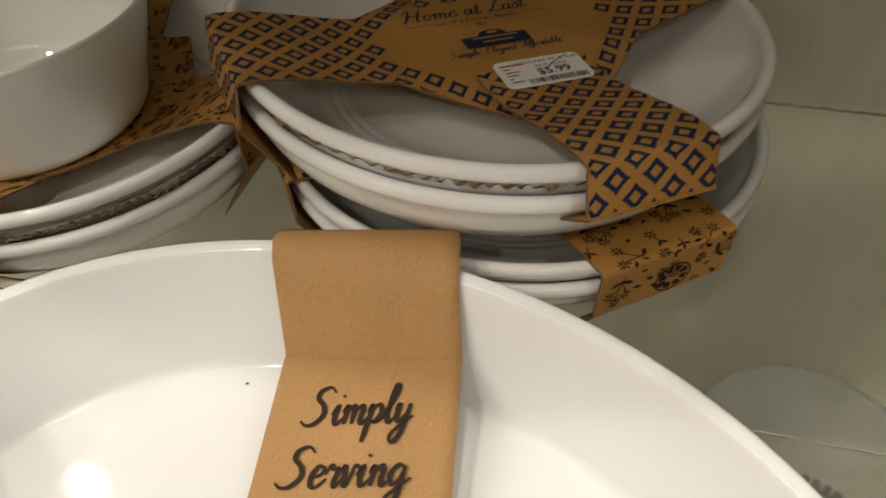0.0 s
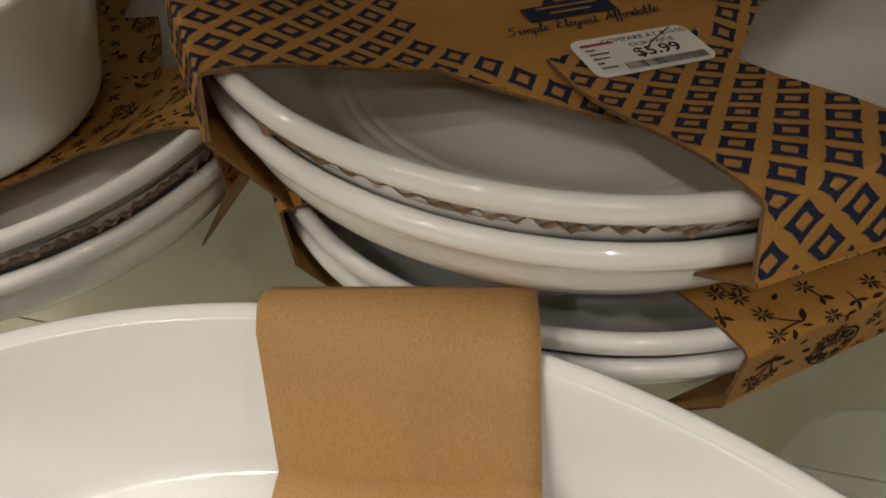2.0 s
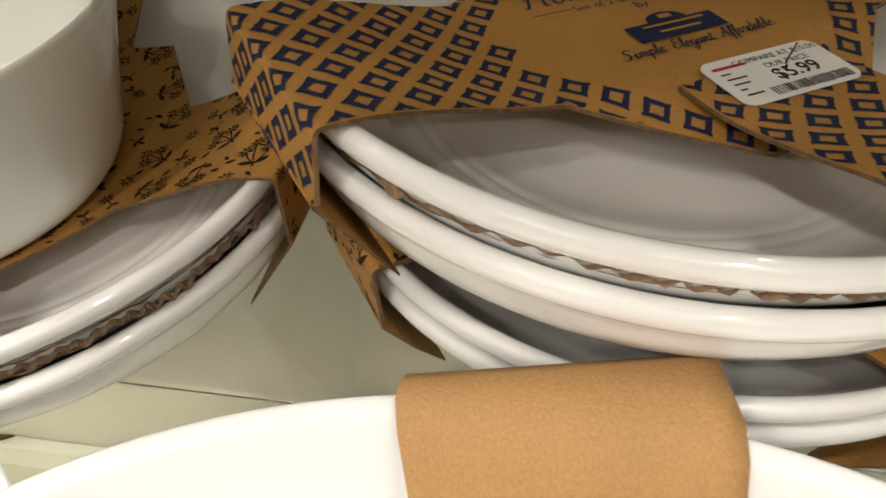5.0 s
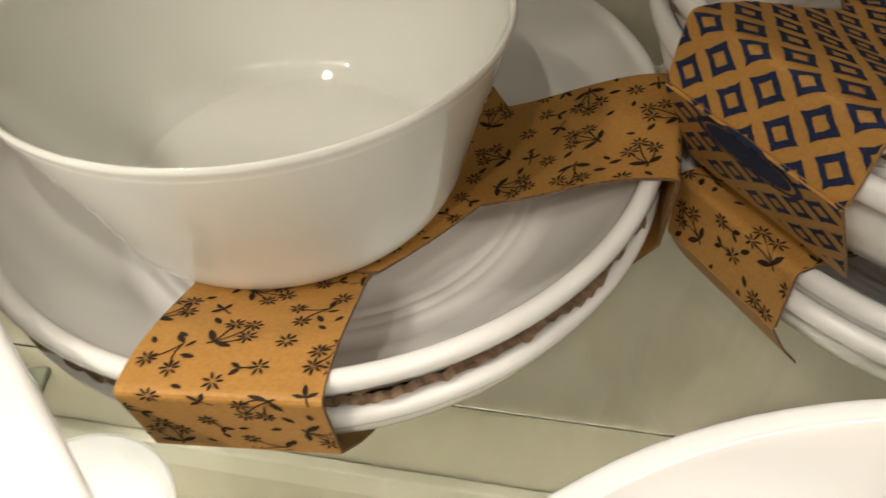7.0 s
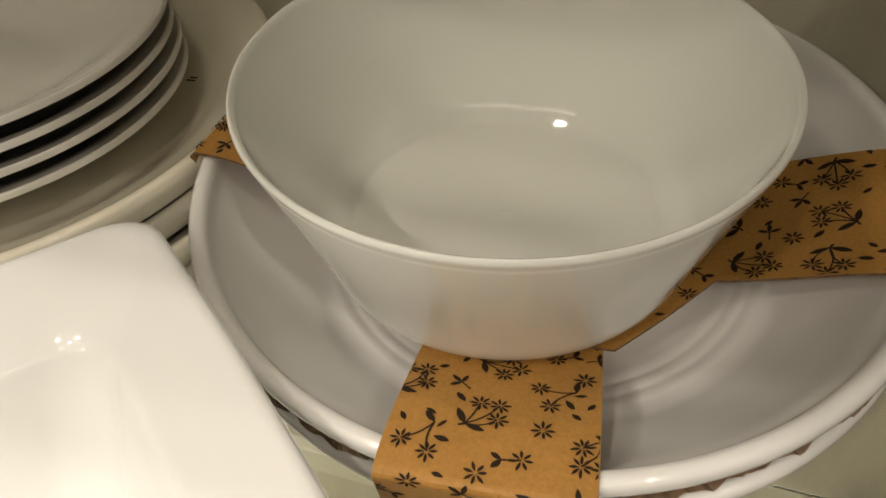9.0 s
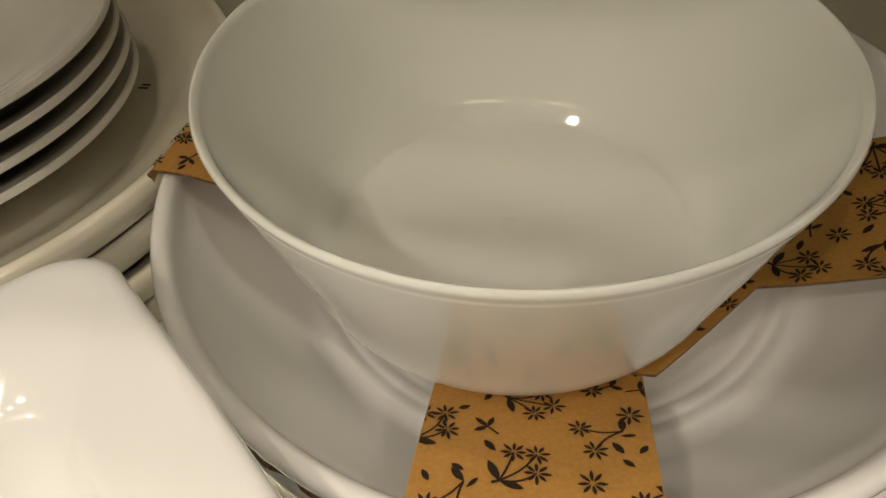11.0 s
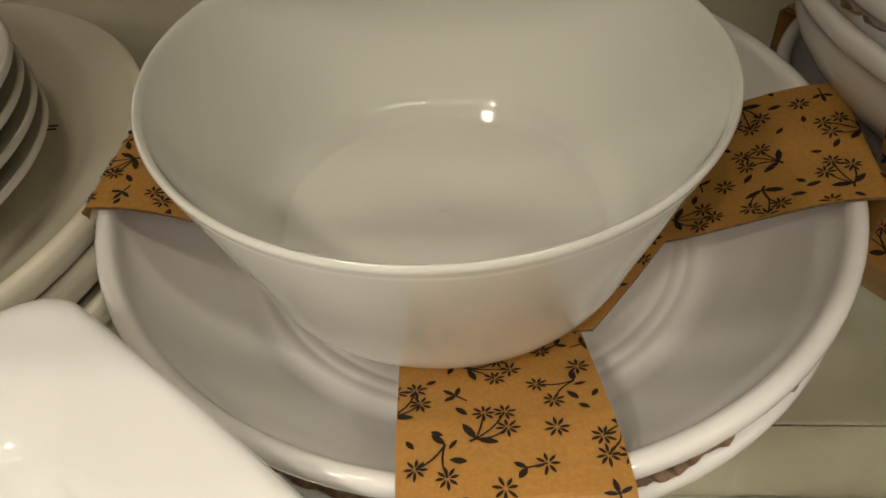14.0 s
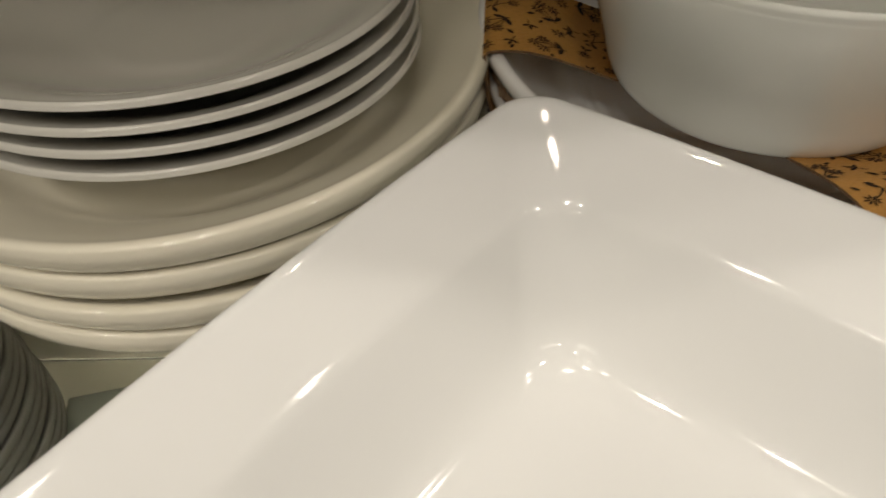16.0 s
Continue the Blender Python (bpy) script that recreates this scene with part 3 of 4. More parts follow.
def boxed_set(at, r, h, step, foot, arms, width, core, sag, drop, pattern, seed, label, rings=True, well=0.655, base_local=0.0, scale=1.0, pad=0.990, warp=0.0, ext=0.0, tuck=0.036, skew=0.0, neck=0.06, slope=1.0, droop=0.0, lapped=False):
    """Two bowls with corrugated board between them in a printed board sleeve. Its origin is the foot of the lower bowl."""
    s = empty("bowl_set", at)
    z0 = 0.0016
    for z, full, turn in ((z0, 0.7, 0), (z0 + step, 0.0, 40)):
        part("bowl", lathe(bowl_profile(r, h, foot, well=well, rings=rings, full=full), wobble=0.002, seed=seed), STONEWARE, s, "glossy white stoneware bowl", at=pose(0.0008 * full, 0, z, 0, 0, turn))
    if pad:
        part("corrugated_spacer", corrugated_pad(r * pad, seed), FLUTE, s, "crumpled brown corrugated board", at=pose(0, 0, z0 + h + 0.0028), smooth=False)
    ztop = z0 + step + h + 0.0015
    R = r + 0.0033
    made = []
    end = R + drop + tuck
    pieces = [(arms[0], core, 1, None, width[0])]
    # the cross arm lies under the round middle; a lapped one is glued on top of it at its front end
    pieces += [(arms[1], 0, 2, (0.0352, end), width[1]), (arms[1], 0, 0, (-end, -0.030), width[1])] if lapped else [(arms[1], 0, 0, None, width[1])]
    for k, (ang, c, layer, span, w) in enumerate(pieces):
        strip, place, half, total = sleeve_strip("sleeve", ang, R, ztop, drop * (0.9 if layer == 2 else 1), tuck, base_local, w, c, s, sag, layer,
                                                 "printed brown kraft board sleeve", span=span, warp=warp if c else 0.0, ext=ext if c else 0.0, skew=skew if c else 0.0,
                                                 neck=neck, slope=slope, droop=droop, tilt_in=-0.30 if layer == 2 else -0.08 if lapped else 0.05, under=(0.80, 0.60) if layer == 2 else (0.55, 0.84))
        if pattern == "floral":
            floral_print(strip, place, half, R, drop, 0 if c else core * 0.98, seed + k, scale)
        else:
            diamond_print(strip, place, half, R, drop + tuck * 0.9, span, 0.050 if c else 0, 0.0140, 0.0148, seed + k)
        made.append((strip, place))
    tagged(s, label, "bowl set", "packed bowl sets")
    return s, made, ztop


# set with flower print under the single bowl
def stacked(cx, cy, z_rim, rx, ry, height):
    """Pose of a pack from the middle of its upper rim, its lean and its height."""
    m = pose(cx, cy, z_rim, rx, ry, 0)
    return m @ Matrix.Translation((0, 0, -height))


flower_set, flower_strips, ztop = boxed_set(stacked(-0.2657, 0.2543, 0.9648, 2.2, -0.9, 0.0016 + 0.0157 + 0.0440), 0.1138, 0.0440, 0.0157, 0.062, (-3.5, 95), (0.0257, 0.0243), 0.0600, 0.0226, 0.0275, "floral", 11,
                                            "two white dinner bowls in a brown flower-printed kraft sleeve", scale=0.92, base_local=-0.002, tuck=0.048, skew=-0.10, ext=-0.0055, neck=0.0593, slope=1.5)

# set below the diamond set
lower_set, lower_strips, _ = boxed_set(stacked(-0.0359, 0.2881, 0.9510, -2.3, -0.3, 0.0016 + 0.0108 + 0.0360), 0.1165, 0.0360, 0.0108, 0.066, (34.5, -52), (0.0240, 0.0310), 0.066, 0.0120, 0.0240, "floral", 23,
                                       "two shallow white bowls in a flower-printed kraft sleeve", scale=1.0, pad=0)
bm = bmesh.new()
strip, place = lower_strips[1]
cs, cv = 0.1165 + 0.0033 + 0.0165, 0.004
for r0, r1 in ((0.0068, 0.0076), (0.0032, 0.0062)):
    for k in range(32):
        a0, a1 = 2 * math.pi * k / 32, 2 * math.pi * (k + 1) / 32
        if r1 > 0.007 or k % 4:
            add_poly(bm, place, [(cs + r * math.cos(a), cv + r * 1.13 * math.sin(a)) for r, a in ((r0, a0), (r1, a0), (r1, a1), (r0, a1))])
tagged(part("round_mark", bm, DARK_INK, strip, "dark round printed mark", smooth=False), kind="stuff")

# diamond set on top of it
DIA = stacked(-0.0468, 0.2811, 1.0034, -1.9, 2.5, 0.0016 + 0.0132 + 0.0440)
diamond_set, diamond_strips, dtop = boxed_set(DIA, 0.1158, 0.0440, 0.0132, 0.060, (37.5, -54.5), (0.0284, 0.0250), 0.0600, 0.0140, 0.0200, "diamond", 37,
                                              "two white dinner bowls in a navy diamond-printed sleeve on another set", base_local=0.003, neck=0.0565, slope=0.8, droop=0.22, lapped=True, pad=0.974)
ROT = 34
strip, dplace = diamond_strips[0]


def on_label(dx, dy, lift=0.0, rot=ROT):
    a = math.radians(ROT)
    return pose(dx * math.cos(a) - dy * math.sin(a), dx * math.sin(a) + dy * math.cos(a), dtop + 0.0012 + 0.0004 - 0.003 + lift, 0, 0, rot)


pen_lettering("Home at Last", 0.0590, 0.0052, 0.00105, NAVY_INK, strip, on_label(-0.0065, 0.0175))
lettering("Set of 2 Dinner Bowls", 0.0044, 0, NAVY_INK, strip, on_label(-0.0050, 0.0100))
lettering("By", 0.0048, 0, NAVY_INK, strip, on_label(-0.0045, 0.0052))
pen_lettering("Simple. Elegant. Affordable.", 0.0530, 0.0024, 0.00058, NAVY_INK, strip, on_label(-0.0020, -0.0192))
for x0, x1 in ((-0.0350, -0.0215), (0.0205, 0.0335)):
    bars([(x0, x1, -0.0002, 0.0002)], NAVY_INK, strip, on_label(-0.0033, 0.0105), "rule")
bm = bmesh.new()
outline = [(-0.0145, -0.006), (0.0145, -0.006), (0.0145, 0.0025), (0.008, 0.0025)] + [(0.0065 * math.cos(math.radians(a)), 0.0025 + 0.0045 * math.sin(math.radians(a))) for a in range(0, 181, 20)] + [(-0.008, 0.0025), (-0.0145, 0.0025)]
bm.faces.new([bm.verts.new((x, y, 0)) for x, y in outline])
part("logo_shape", bm, NAVY_INK, strip, "navy sign-shaped emblem", smooth=False, at=on_label(-0.0035, -0.0082) @ Matrix.Scale(1.04, 4))
bars([(-0.0105, 0.0105, -0.0003, 0.0008), (-0.007, 0.007, -0.0038, -0.0027), (-0.0022, 0.0022, 0.0032, 0.0054)], KRAFT, strip, on_label(-0.0035, -0.0082, 0.0002), "emblem_bars")

for ob in strip.children:
    if ob.name.split(".")[0] != "diamond_print":
        drape(ob, dplace, 37.5, 0.0011 if "bars" in ob.name else 0.0007)

# navy badge on the folded end
bm = bmesh.new()
end_s = -(0.1158 + 0.0033 + 0.0265)
for k0, k1 in ((0.0, 0.80), (0.88, 1.0)):
    for k in range(40):
        a0, a1 = 2 * math.pi * k / 40, 2 * math.pi * (k + 1) / 40
        add_poly(bm, dplace, [(end_s + 0.0072 * q * math.sin(a), 0.0175 * q * math.cos(a)) for q, a in ((max(k0, 0.02), a0), (k1, a0), (k1, a1), (max(k0, 0.02), a1))], 0.0005)
tagged(part("end_badge", bm, NAVY_INK, strip, "navy oval badge with a pale ring", smooth=False), kind="stuff")

# price label
LAB = Matrix.Translation((0.0258, -0.0331, dtop - 0.0109)) @ pose(0, 0, 0, 0, 0, 33) @ Matrix.Scale(1.13, 4)
lab = part("price_label", loft([[(sx * 0.0138 + 0.003 * math.cos(a), sy * 0.0058 + 0.003 * math.sin(a), z) for sx, sy, a in
                                 [((1 if math.cos(t) > 0 else -1), (1 if math.sin(t) > 0 else -1), t) for t in [math.radians(5 + 10 * k) for k in range(36)]]] for z in (0, 0.0004)]),
           LABEL, diamond_set, "white rounded paper price label", smooth=False, at=LAB)
lettering("COMPARE AT $10.00", 0.0027, 0, BLACK_INK, lab, pose(0.0035, 0.0058, 0.0006), "print")
lettering("OUR PRICE", 0.0026, 0, BLACK_INK, lab, pose(0.004, 0.0026, 0.0006), "print")
lettering("$5.99", 0.0058, 0, BLACK_INK, lab, pose(0.0035, -0.0013, 0.0006), "print", bold=0.0001)
bars([(-0.0150, -0.0058, 0.0048, 0.0058)], RED_INK, lab, pose(0, 0, 0.0006), "red_bar")
bars([(-0.0145, -0.0145 + 0.0009 * k, 0.0026 - 0.0021 * i, 0.0032 - 0.0021 * i) for i, k in enumerate((3, 6, 5, 2, 5))], BLACK_INK, lab, pose(0, 0, 0.0006), "print_bars")
rng = random.Random(5)
x, codes = -0.008, []
while x < 0.0145:
    w = rng.choice((0.00022, 0.00022, 0.0004, 0.0006))
    codes.append((x, x + w, -0.0078, -0.0048))
    x += w + rng.choice((0.00025, 0.0003, 0.0005))
bars(codes, BLACK_INK, lab, pose(0, 0, 0.0006), "barcode")
bm = bmesh.new()
for a, b in (((0.0005, -0.0012), (0.0035, 0.0022)), ((0.0035, 0.0022), (0.0125, 0.0078))):
    bm.faces.new([bm.verts.new((x, y, 0)) for x, y in stem(a, b, 0.0004)])
part("pen_stroke", bm, BLACK_INK, lab, smooth=False, at=pose(0, 0, 0.00075))

# white bowl standing on the flower set
prof = smooth_profile([(0.044, 0.0012), (0.046, 0.0), (0.0500, 0.0), (0.0550, 0.0024), (0.0585, 0.0080), (0.0622, 0.021), (0.0719, 0.0520), (0.0732, 0.0564), (0.0738, 0.0585), (0.0731, 0.0597),
                       (0.0719, 0.0585), (0.0712, 0.0562), (0.0697, 0.0515), (0.0600, 0.022), (0.0557, 0.0105), (0.0510, 0.0055), (0.046, 0.0042), (0.02, 0.004), (0.006, 0.004), (0.0032, 0.0041), (0.0018, 0.0045), (0.0008, 0.0047), (0.0002, 0.0047)], 4)
prof = [(r, z * 1.03) for r, z in prof]
tagged(part("serving_bowl", lathe(prof, 128), OPAL, at=pose(-0.2737, 0.2358, 0.9450)), "plain white porcelain bowl standing on a packed bowl set", "bowl")


# ---- plates ----
def plate_profile(r, h, foot, t=0.005, rim=0.020):
    return smooth_profile([(foot - 0.004, 0.001), (foot - 0.002, 0), (foot + 0.002, 0), (foot + 0.006, 0.0035), (r - rim, 0.22 * h), (r - 0.0045, h - 0.0118), (r - 0.0012, h - 0.0088), (r, h - 0.0045), (r - 0.0003, h - 0.0018), (r - 0.0012, h - 0.0003),
                           (r - 0.0035, h - 0.0002), (r - 0.0075, h - 0.0025), (r - rim, 0.40 * h + t * 0.75), (r - rim - 0.011, t + 0.0012), (r - rim - 0.022, t), (r * 0.4, t), (0.001, t)], 4)


CREAM_AT = (-0.4889, 0.2490)
CREAM_STEP = 0.0130
plate = part("dinner_plate", lathe(plate_profile(0.1143, 0.0225, 0.070)), CREAM, at=pose(*CREAM_AT, SHELF + 0.0003, 0, 0, 10))
tagged(plate, "cream glazed dinner plate in a stack on the glass shelf", "plate", "stack of cream plates")
for k in range(1, 4):
    plate = copy_thing(plate, pose(CREAM_AT[0] + (0.0, 0.0012, -0.0008, 0.0)[k], CREAM_AT[1] + (0, -0.0008, 0.001, 0.0)[k], SHELF + 0.0003 + CREAM_STEP * k, 0, 0, 10 + 50 * k))
CREAM_TOP = SHELF + 0.0003 + CREAM_STEP * 3
bars([(x, x + w, y, y + 0.0011) for x, w, y in ((0.003, 0.0036, 0.0030), (0.0024, 0.0042, 0.0008), (-0.0045, 0.0050, -0.0012), (-0.0150, 0.0030, -0.0105))],
     DARK_INK, plate, (pose(*CREAM_AT, CREAM_TOP, 0, 0, 160)).inverted() @ pose(-0.4292, 0.2880, CREAM_TOP + 0.0056, 0, 0, 4), "maker_print")
tagged(plate, "cream dinner plate with small printed marks, top of the stack", "plate", "stack of cream plates")


def coupe_profile(r, h, foot, t=0.0032):
    """Thin flaring plate whose wall rises straight from a small foot."""
    k = r - foot
    return smooth_profile([(foot - 0.004, 0.001), (foot - 0.002, 0), (foot, 0), (foot + 0.003, 0.002), (foot + 0.4 * k, 0.30 * h), (foot + 0.8 * k, 0.70 * h), (r - 0.0006, h - 0.0026), (r, h - 0.0013), (r - 0.0008, h), (r - 0.0026, h - 0.0006),
                           (foot + 0.8 * k - 0.002, 0.70 * h + t), (foot + 0.4 * k - 0.001, 0.30 * h + t), (foot, t + 0.0012), (foot - 0.01, t + 0.0004), (foot * 0.5, t), (0.001, t)], 4)


COUPE_TILT = (-2.2, 2.0)
COUPE_AT = (-0.4855, 0.2350)
small = part("salad_plate", lathe(coupe_profile(0.0842, 0.0245, 0.038)), COUPE, at=pose(*COUPE_AT, CREAM_TOP + 0.0071, *COUPE_TILT, 0))
tagged(small, "thin greyish white coupe side plate stacked on cream plates", "plate", "stack of side plates")
for k in range(1, 4):
    small = copy_thing(small, pose(COUPE_AT[0] - (0, 0.0004, 0.0010, 0.0012)[k], COUPE_AT[1] + (0, 0.0004, 0.0, 0.0006)[k], CREAM_TOP + 0.0071 + 0.0076 * k, *COUPE_TILT, 0))


# ---- oval baking dish with paper band ----
def oval(a, b, z, n=120, power=2.0):
    out = []
    for i in range(n):
        t = 2 * math.pi * i / n
        c, s = math.cos(t), math.sin(t)
        out.append((a * math.copysign(abs(c) ** (2 / power), c), b * math.copysign(abs(s) ** (2 / power), s), z))
    return out


BAKER = pose(-0.0545, 0.0290, SHELF + 0.0003, 0, 0, -13.4)
A, B, H = 0.1670, 0.1318, 0.0660
baker = empty("oval_baking_dish", BAKER)
prof = smooth_profile([(-0.030, 0.001), (-0.027, 0.0), (-0.023, 0.0), (-0.0185, 0.003), (-0.0145, 0.010), (-0.0065, 0.040), (-0.0010, 0.0615), (0.0, 0.0642), (-0.0005, 0.0656), (-0.0020, 0.0660), (-0.0042, 0.0653),
                       (-0.0060, 0.0625), (-0.0110, 0.041), (-0.0160, 0.0190), (-0.0168, 0.0155), (-0.0182, 0.0128), (-0.0208, 0.0115), (-0.030, 0.0109), (-0.045, 0.0105)], 4)
rings = [oval(A + d, B + d, z) for d, z in prof]
rings += [oval((A - 0.045) * k, (B - 0.045) * k, 0.0105) for k in (0.7, 0.35, 0.02)]
part("dish", loft(rings), PORCELAIN, baker)

# the band runs over both rims and across the dish
binv = BAKER.inverted()
def pair(l, r):
    return binv @ Vector(l), binv @ Vector(r)


left_fold, right_fold = pair((-0.0955, 0.1311, 0.9361), (-0.0314, 0.1405, 0.9400))
left_end, right_end = pair((-0.0889, 0.0500, 0.9150), (-0.0201, 0.0600, 0.9170))
far_l, far_r = pair((-0.0738, -0.062, 0.9145), (-0.0022, -0.052, 0.9155))
over = pair((-0.1043, 0.1560, 0.9700), (-0.0362, 0.1590, 0.9705))
inner = pair((-0.1030, 0.1505, 0.9665), (-0.0354, 0.1530, 0.9672))
crest = pair((-0.1040, 0.1600, 0.9697), (-0.0395, 0.1745, 0.9702))
spine = [pair((-0.098, 0.163, 0.925), (-0.040, 0.168, 0.925)), pair((-0.1030, 0.1665, 0.958), (-0.0400, 0.1765, 0.960)), pair((-0.1036, 0.1635, 0.9675), (-0.0398, 0.1768, 0.9680)), crest, over, inner,
         (inner[0].lerp(left_fold, 0.25), inner[1].lerp(right_fold, 0.25)), (inner[0].lerp(left_fold, 0.65), inner[1].lerp(right_fold, 0.65)),
         (left_fold, right_fold), (left_fold.lerp(left_end, 0.03) + Vector((0, 0, 0.0006)), right_fold.lerp(right_end, 0.03) + Vector((0, 0, 0.0006))), (left_fold.lerp(left_end, 0.5), right_fold.lerp(right_end, 0.5)), (left_end, right_end), (far_l, far_r)]
bm = bmesh.new()
rows_up, rows_dn = [], []
for i, (l, r) in enumerate(spine):
    up, dn = [], []
    for k in range(13):
        u = k / 12
        p = l.lerp(r, u)
        nxt = spine[min(i + 1, len(spine) - 1)]
        prv = spine[max(i - 1, 0)]
        n_ = (r - l).cross(nxt[0].lerp(nxt[1], u) - prv[0].lerp(prv[1], u)).normalized()
        p = p + n_ * (-0.0003 - 0.0009 * math.sin(math.pi * u) * (1 if 5 < i < 11 else 0))
        up.append(bm.verts.new(p))
        dn.append(bm.verts.new(p + n_ * 0.0006))
    rows_up.append(up)
    rows_dn.append(dn)
for i in range(len(spine) - 1):
    for k in range(12):
        bm.faces.new((rows_up[i][k], rows_up[i + 1][k], rows_up[i + 1][k + 1], rows_up[i][k + 1]))
        bm.faces.new((rows_dn[i][k], rows_dn[i][k + 1], rows_dn[i + 1][k + 1], rows_dn[i + 1][k]))
    bm.faces.new((rows_up[i][0], rows_dn[i][0], rows_dn[i + 1][0], rows_up[i + 1][0]))
    bm.faces.new((rows_up[i][12], rows_up[i + 1][12], rows_dn[i + 1][12], rows_dn[i][12]))
bmesh.ops.recalc_face_normals(bm, faces=bm.faces[:])
band = part("paper_band", bm, KRAFT_PAPER, baker, "plain brown kraft paper band with lettering", smooth=True)
for e in band.data.edges:
    i, j = [v // 26 for v in e.vertices]
    e.use_edge_sharp = i == j == 8 or (i == j and abs(e.vertices[0] - e.vertices[1]) >= 13) or any(v % 13 in (0, 12) for v in e.vertices) and all(v % 13 in (0, 12) for v in e.vertices)
ux = (right_fold - left_fold).normalized()
uy = (left_fold.lerp(right_fold, 0.5) - left_end.lerp(right_end, 0.5)).normalized()
uz = ux.cross(uy).normalized()
uy = uz.cross(ux)
mid = left_fold.lerp(right_fold, 0.5)


def on_band(dx, dy, rot=0.0):
    m = Matrix((ux, uy, uz)).transposed().to_4x4()
    m.translation = mid + ux * dx + uy * dy + uz * 0.0021
    return m @ pose(0, 0, 0, 0, 0, rot)


pen_lettering("Simply", 0.0375, 0.0066, 0.00195, DARK_INK, band, on_band(-0.0022, -0.0215, 4))
pen_lettering("Serving", 0.0430, 0.0066, 0.00195, DARK_INK, band, on_band(-0.0046, -0.0423, 4))
for x, y, r in ((-0.1165, 0.1300, 0.0006), (-0.1575, 0.1195, 0.0004)):
    bm = bmesh.new()
    bmesh.ops.create_circle(bm, cap_ends=True, segments=7, radius=r)
    part("glaze_speck", bm, DARK_INK, baker, smooth=False, at=binv @ pose(x, y, SHELF + 0.0121))
tagged(baker, "white porcelain oval baking dish with a kraft paper band", "baking dish")


# ---- square dish ----
def square_ring(half, radius, z, bow, n=18, m=10):
    pts = []
    h = half - radius
    for q in range(4):
        a0 = math.pi / 2 * q
        for k in range(n + 1):
            a = a0 + math.pi / 2 * k / n
            pts.append((radius * math.cos(a) + h * (1 if q in (0, 3) else -1), radius * math.sin(a) + h * (1 if q in (0, 1) else -1)))
        nx = (q + 1) % 4
        e = (radius * math.cos(a0 + math.pi / 2) + h * (1 if nx in (0, 3) else -1), radius * math.sin(a0 + math.pi / 2) + h * (1 if nx in (0, 1) else -1))
        s = pts[-1]
        nrm = (math.cos(a0 + math.pi / 2), math.sin(a0 + math.pi / 2))
        for k in range(1, m):
            u = k / m
            o = bow * 4 * u * (1 - u)
            pts.append((s[0] + (e[0] - s[0]) * u + nrm[0] * o, s[1] + (e[1] - s[1]) * u + nrm[1] * o))
    return [(x, y, z) for x, y in pts]


SQ_HALF = 0.118
prof = smooth_profile([(-0.068, 0.001), (-0.065, 0.0), (-0.060, 0.0), (-0.055, 0.004), (-0.030, 0.022), (-0.010, 0.052), (-0.001, 0.0710), (0.0, 0.0726), (-0.0008, 0.0738), (-0.0025, 0.0742), (-0.0050, 0.0732),
                       (-0.0130, 0.0682), (-0.0205, 0.0634), (-0.0236, 0.0611), (-0.0258, 0.0578), (-0.0300, 0.0480), (-0.0365, 0.0330), (-0.0405, 0.0262), (-0.0460, 0.0220), (-0.0540, 0.0198), (-0.074, 0.0185)], 4)
rings = [square_ring(SQ_HALF + d, min(0.0125 - 0.16 * d, 0.021) if i > len(prof) // 2 else 0.015, z, 0.0035 * (SQ_HALF + d) / SQ_HALF) for i, (d, z) in enumerate(prof)]
rings += [square_ring((SQ_HALF - 0.074) * k, 0.021 * k, 0.0185, 0.001 * k) for k in (0.7, 0.35, 0.02)]
BIS = math.radians(275.75)
SQ_C = (-0.367 + math.cos(BIS) * (SQ_HALF * 1.414 - 0.002), 0.187 + math.sin(BIS) * (SQ_HALF * 1.414 - 0.002))
tagged(part("square_serving_dish", loft(rings), SATIN, at=pose(*SQ_C, SHELF + 0.0003, 0, 0, 275.75 - 180 - 45)), "deep white square porcelain serving dish with rounded corners", "dish")

# set beside the oval dish, just at the edge of view
side_set, _, _ = boxed_set(pose(0.229, 0.150, SHELF + 0.0004), 0.1134, 0.040, 0.0195, 0.062, (170, 80), (0.0245, 0.0245), 0.0625, 0.004, 0.030, "floral", 51,
                           "white bowls in a flower-printed kraft sleeve beside the oval dish")

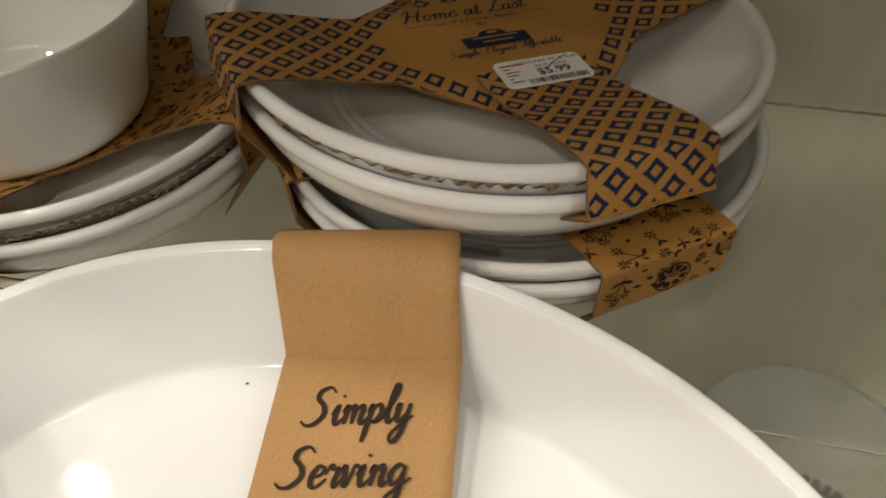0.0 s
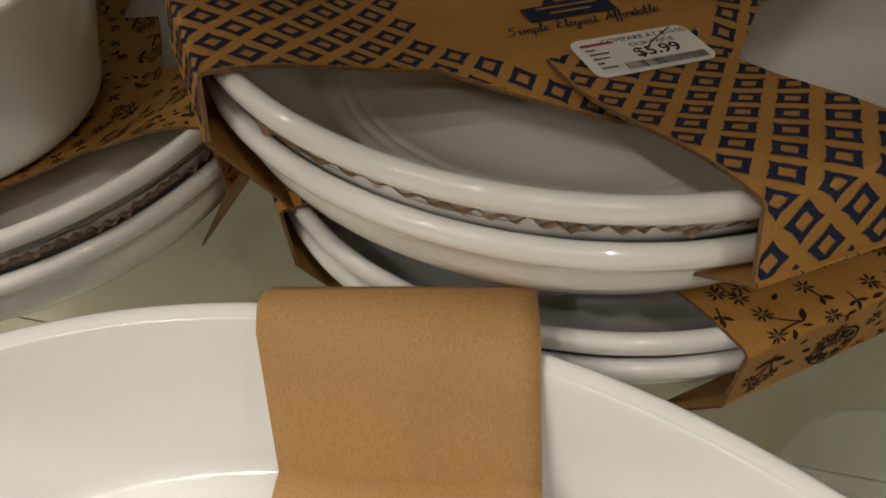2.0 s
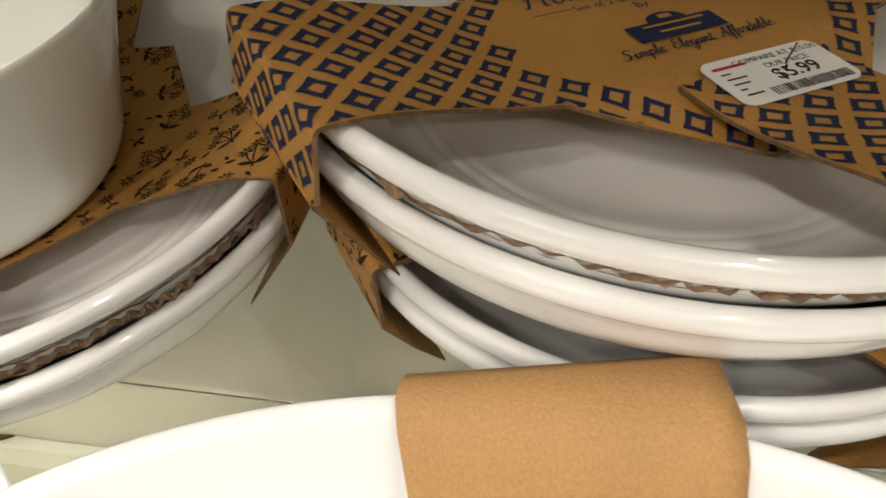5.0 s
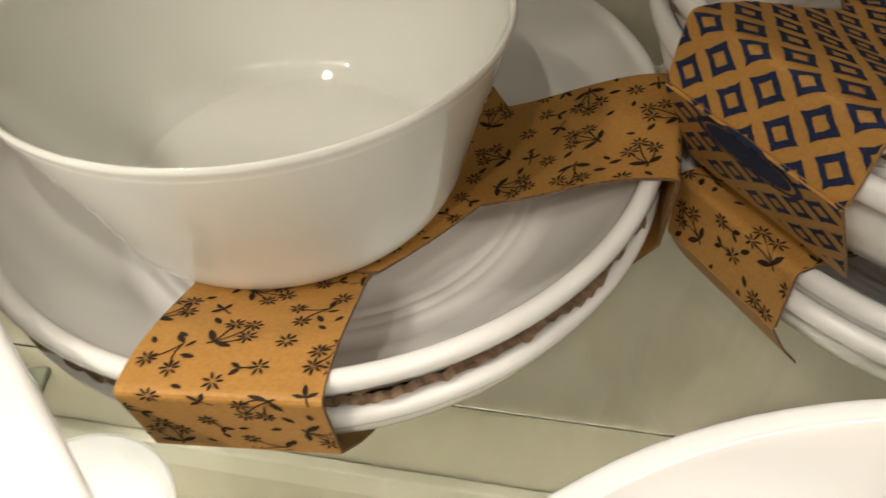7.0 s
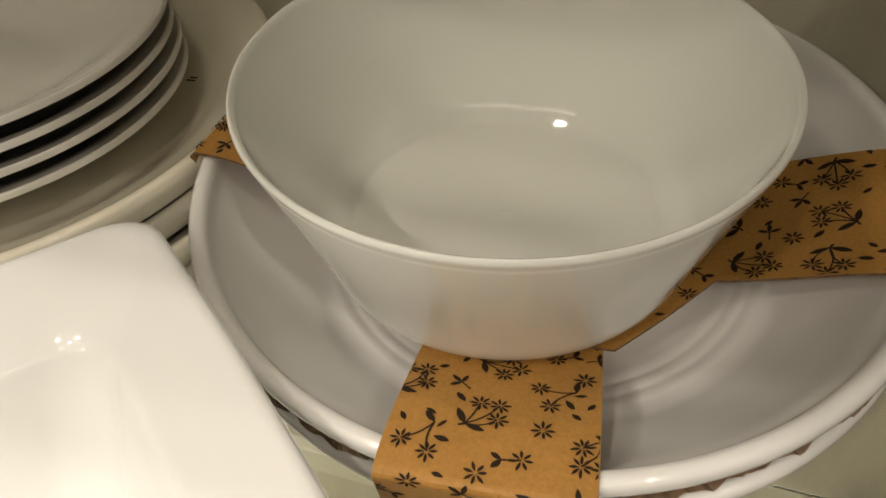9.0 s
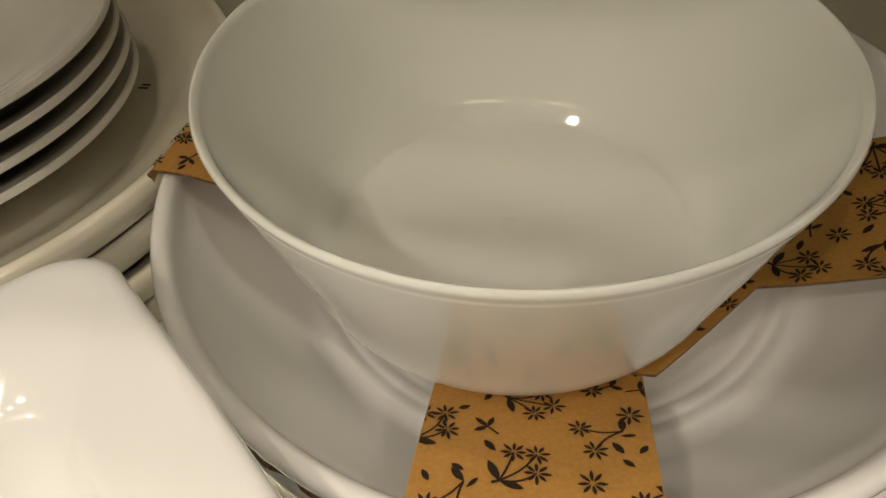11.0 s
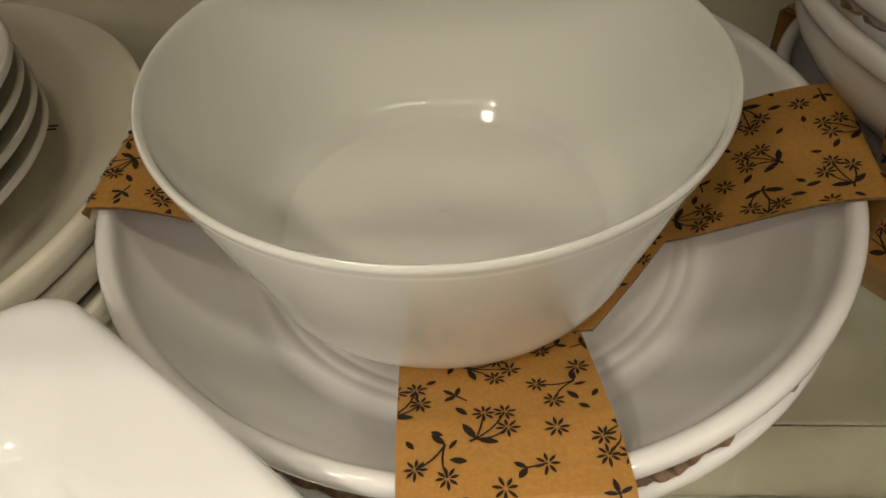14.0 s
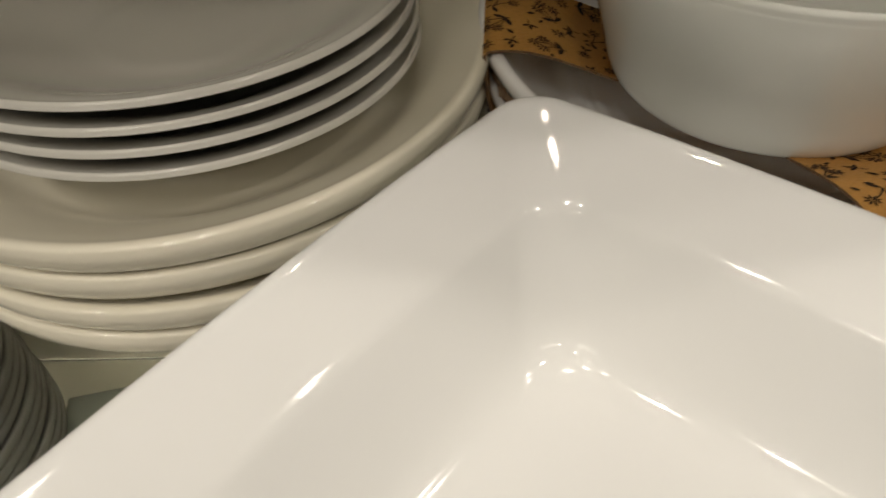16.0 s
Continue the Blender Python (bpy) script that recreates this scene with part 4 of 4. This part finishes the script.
# ---- goods on the shelf below ----
prof = smooth_profile([(0.030, 0.001), (0.032, 0.0), (0.036, 0.0), (0.043, 0.006), (0.064, 0.07), (0.0785, 0.156), (0.080, 0.1595), (0.0785, 0.1605), (0.0765, 0.158), (0.061, 0.07), (0.040, 0.012), (0.03, 0.009), (0.001, 0.009)], 4)
g = part("glass_bowl", lathe(prof), CLEAR, at=pose(0.178, 0.268, LOWER + 0.0016))
tagged(g, "tall milky glass bowl standing on a dark metal tray", "bowl")
prof = smooth_profile([(0.034, 0.001), (0.036, 0), (0.04, 0), (0.046, 0.005), (0.066, 0.035), (0.0765, 0.058), (0.077, 0.0595), (0.0755, 0.060), (0.073, 0.057), (0.062, 0.035), (0.042, 0.008), (0.03, 0.005), (0.001, 0.005)], 4)
tagged(part("white_bowl", lathe(prof), PORCELAIN, at=pose(-0.505, 0.213, LOWER + 0.0003)), "white porcelain bowl on the lower glass shelf", "bowl")
tray = empty("metal_tray", pose(0.212, 0.262, LOWER + 0.0003))
part("tray_plate", lathe([(0.001, 0.001), (0.03, 0.001), (0.078, 0.002), (0.086, 0.008), (0.087, 0.0085), (0.0875, 0.0075), (0.079, 0.0005), (0.03, 0.0), (0.001, 0.0)][::-1], 64), DARK_METAL, tray)
bm = bmesh.new()
for k in range(62):
    a = 2 * math.pi * k / 62
    bmesh.ops.create_icosphere(bm, subdivisions=1, radius=0.0042, matrix=Matrix.Translation((0.0895 * math.cos(a), 0.0895 * math.sin(a), 0.0095)))
part("beaded_rim", bm, DARK_METAL, tray)
tagged(tray, "dark metal tray with beaded rim on the lower shelf", "tray")
# plates coloured dark for the shade they stand in
pl = part("dinner_plate", lathe(plate_profile(0.118, 0.022, 0.07)), SHADED_GLAZE, at=pose(-0.855, 0.275, LOWER + 0.0003))
tagged(pl, "dinner plate in a stack on the lower shelf, its shade painted as grey", "plate", "stack on the lower shelf")
for k in range(1, 12):
    pl = copy_thing(pl, pose(-0.855 + 0.001 * (k % 3), 0.275, LOWER + 0.0003 + 0.0125 * k, 0, 0, 40 * k))
nap = empty("folded_napkin", pose(-0.69, 0.31, LOWER + 0.0003, 0, 0, 12))
part("cloth", box_bm(-0.06, 0.06, -0.05, 0.05, 0, 0.009, 0.003), GREY_CLOTH, nap, smooth=False)
part("stripe", box_bm(-0.0605, 0.0605, -0.012, 0.008, 0.0091, 0.0096), LAMINATE, nap, "pale woven stripe", smooth=False)
tagged(nap, "folded grey-green napkin with pale stripe on the lower shelf", "napkin")
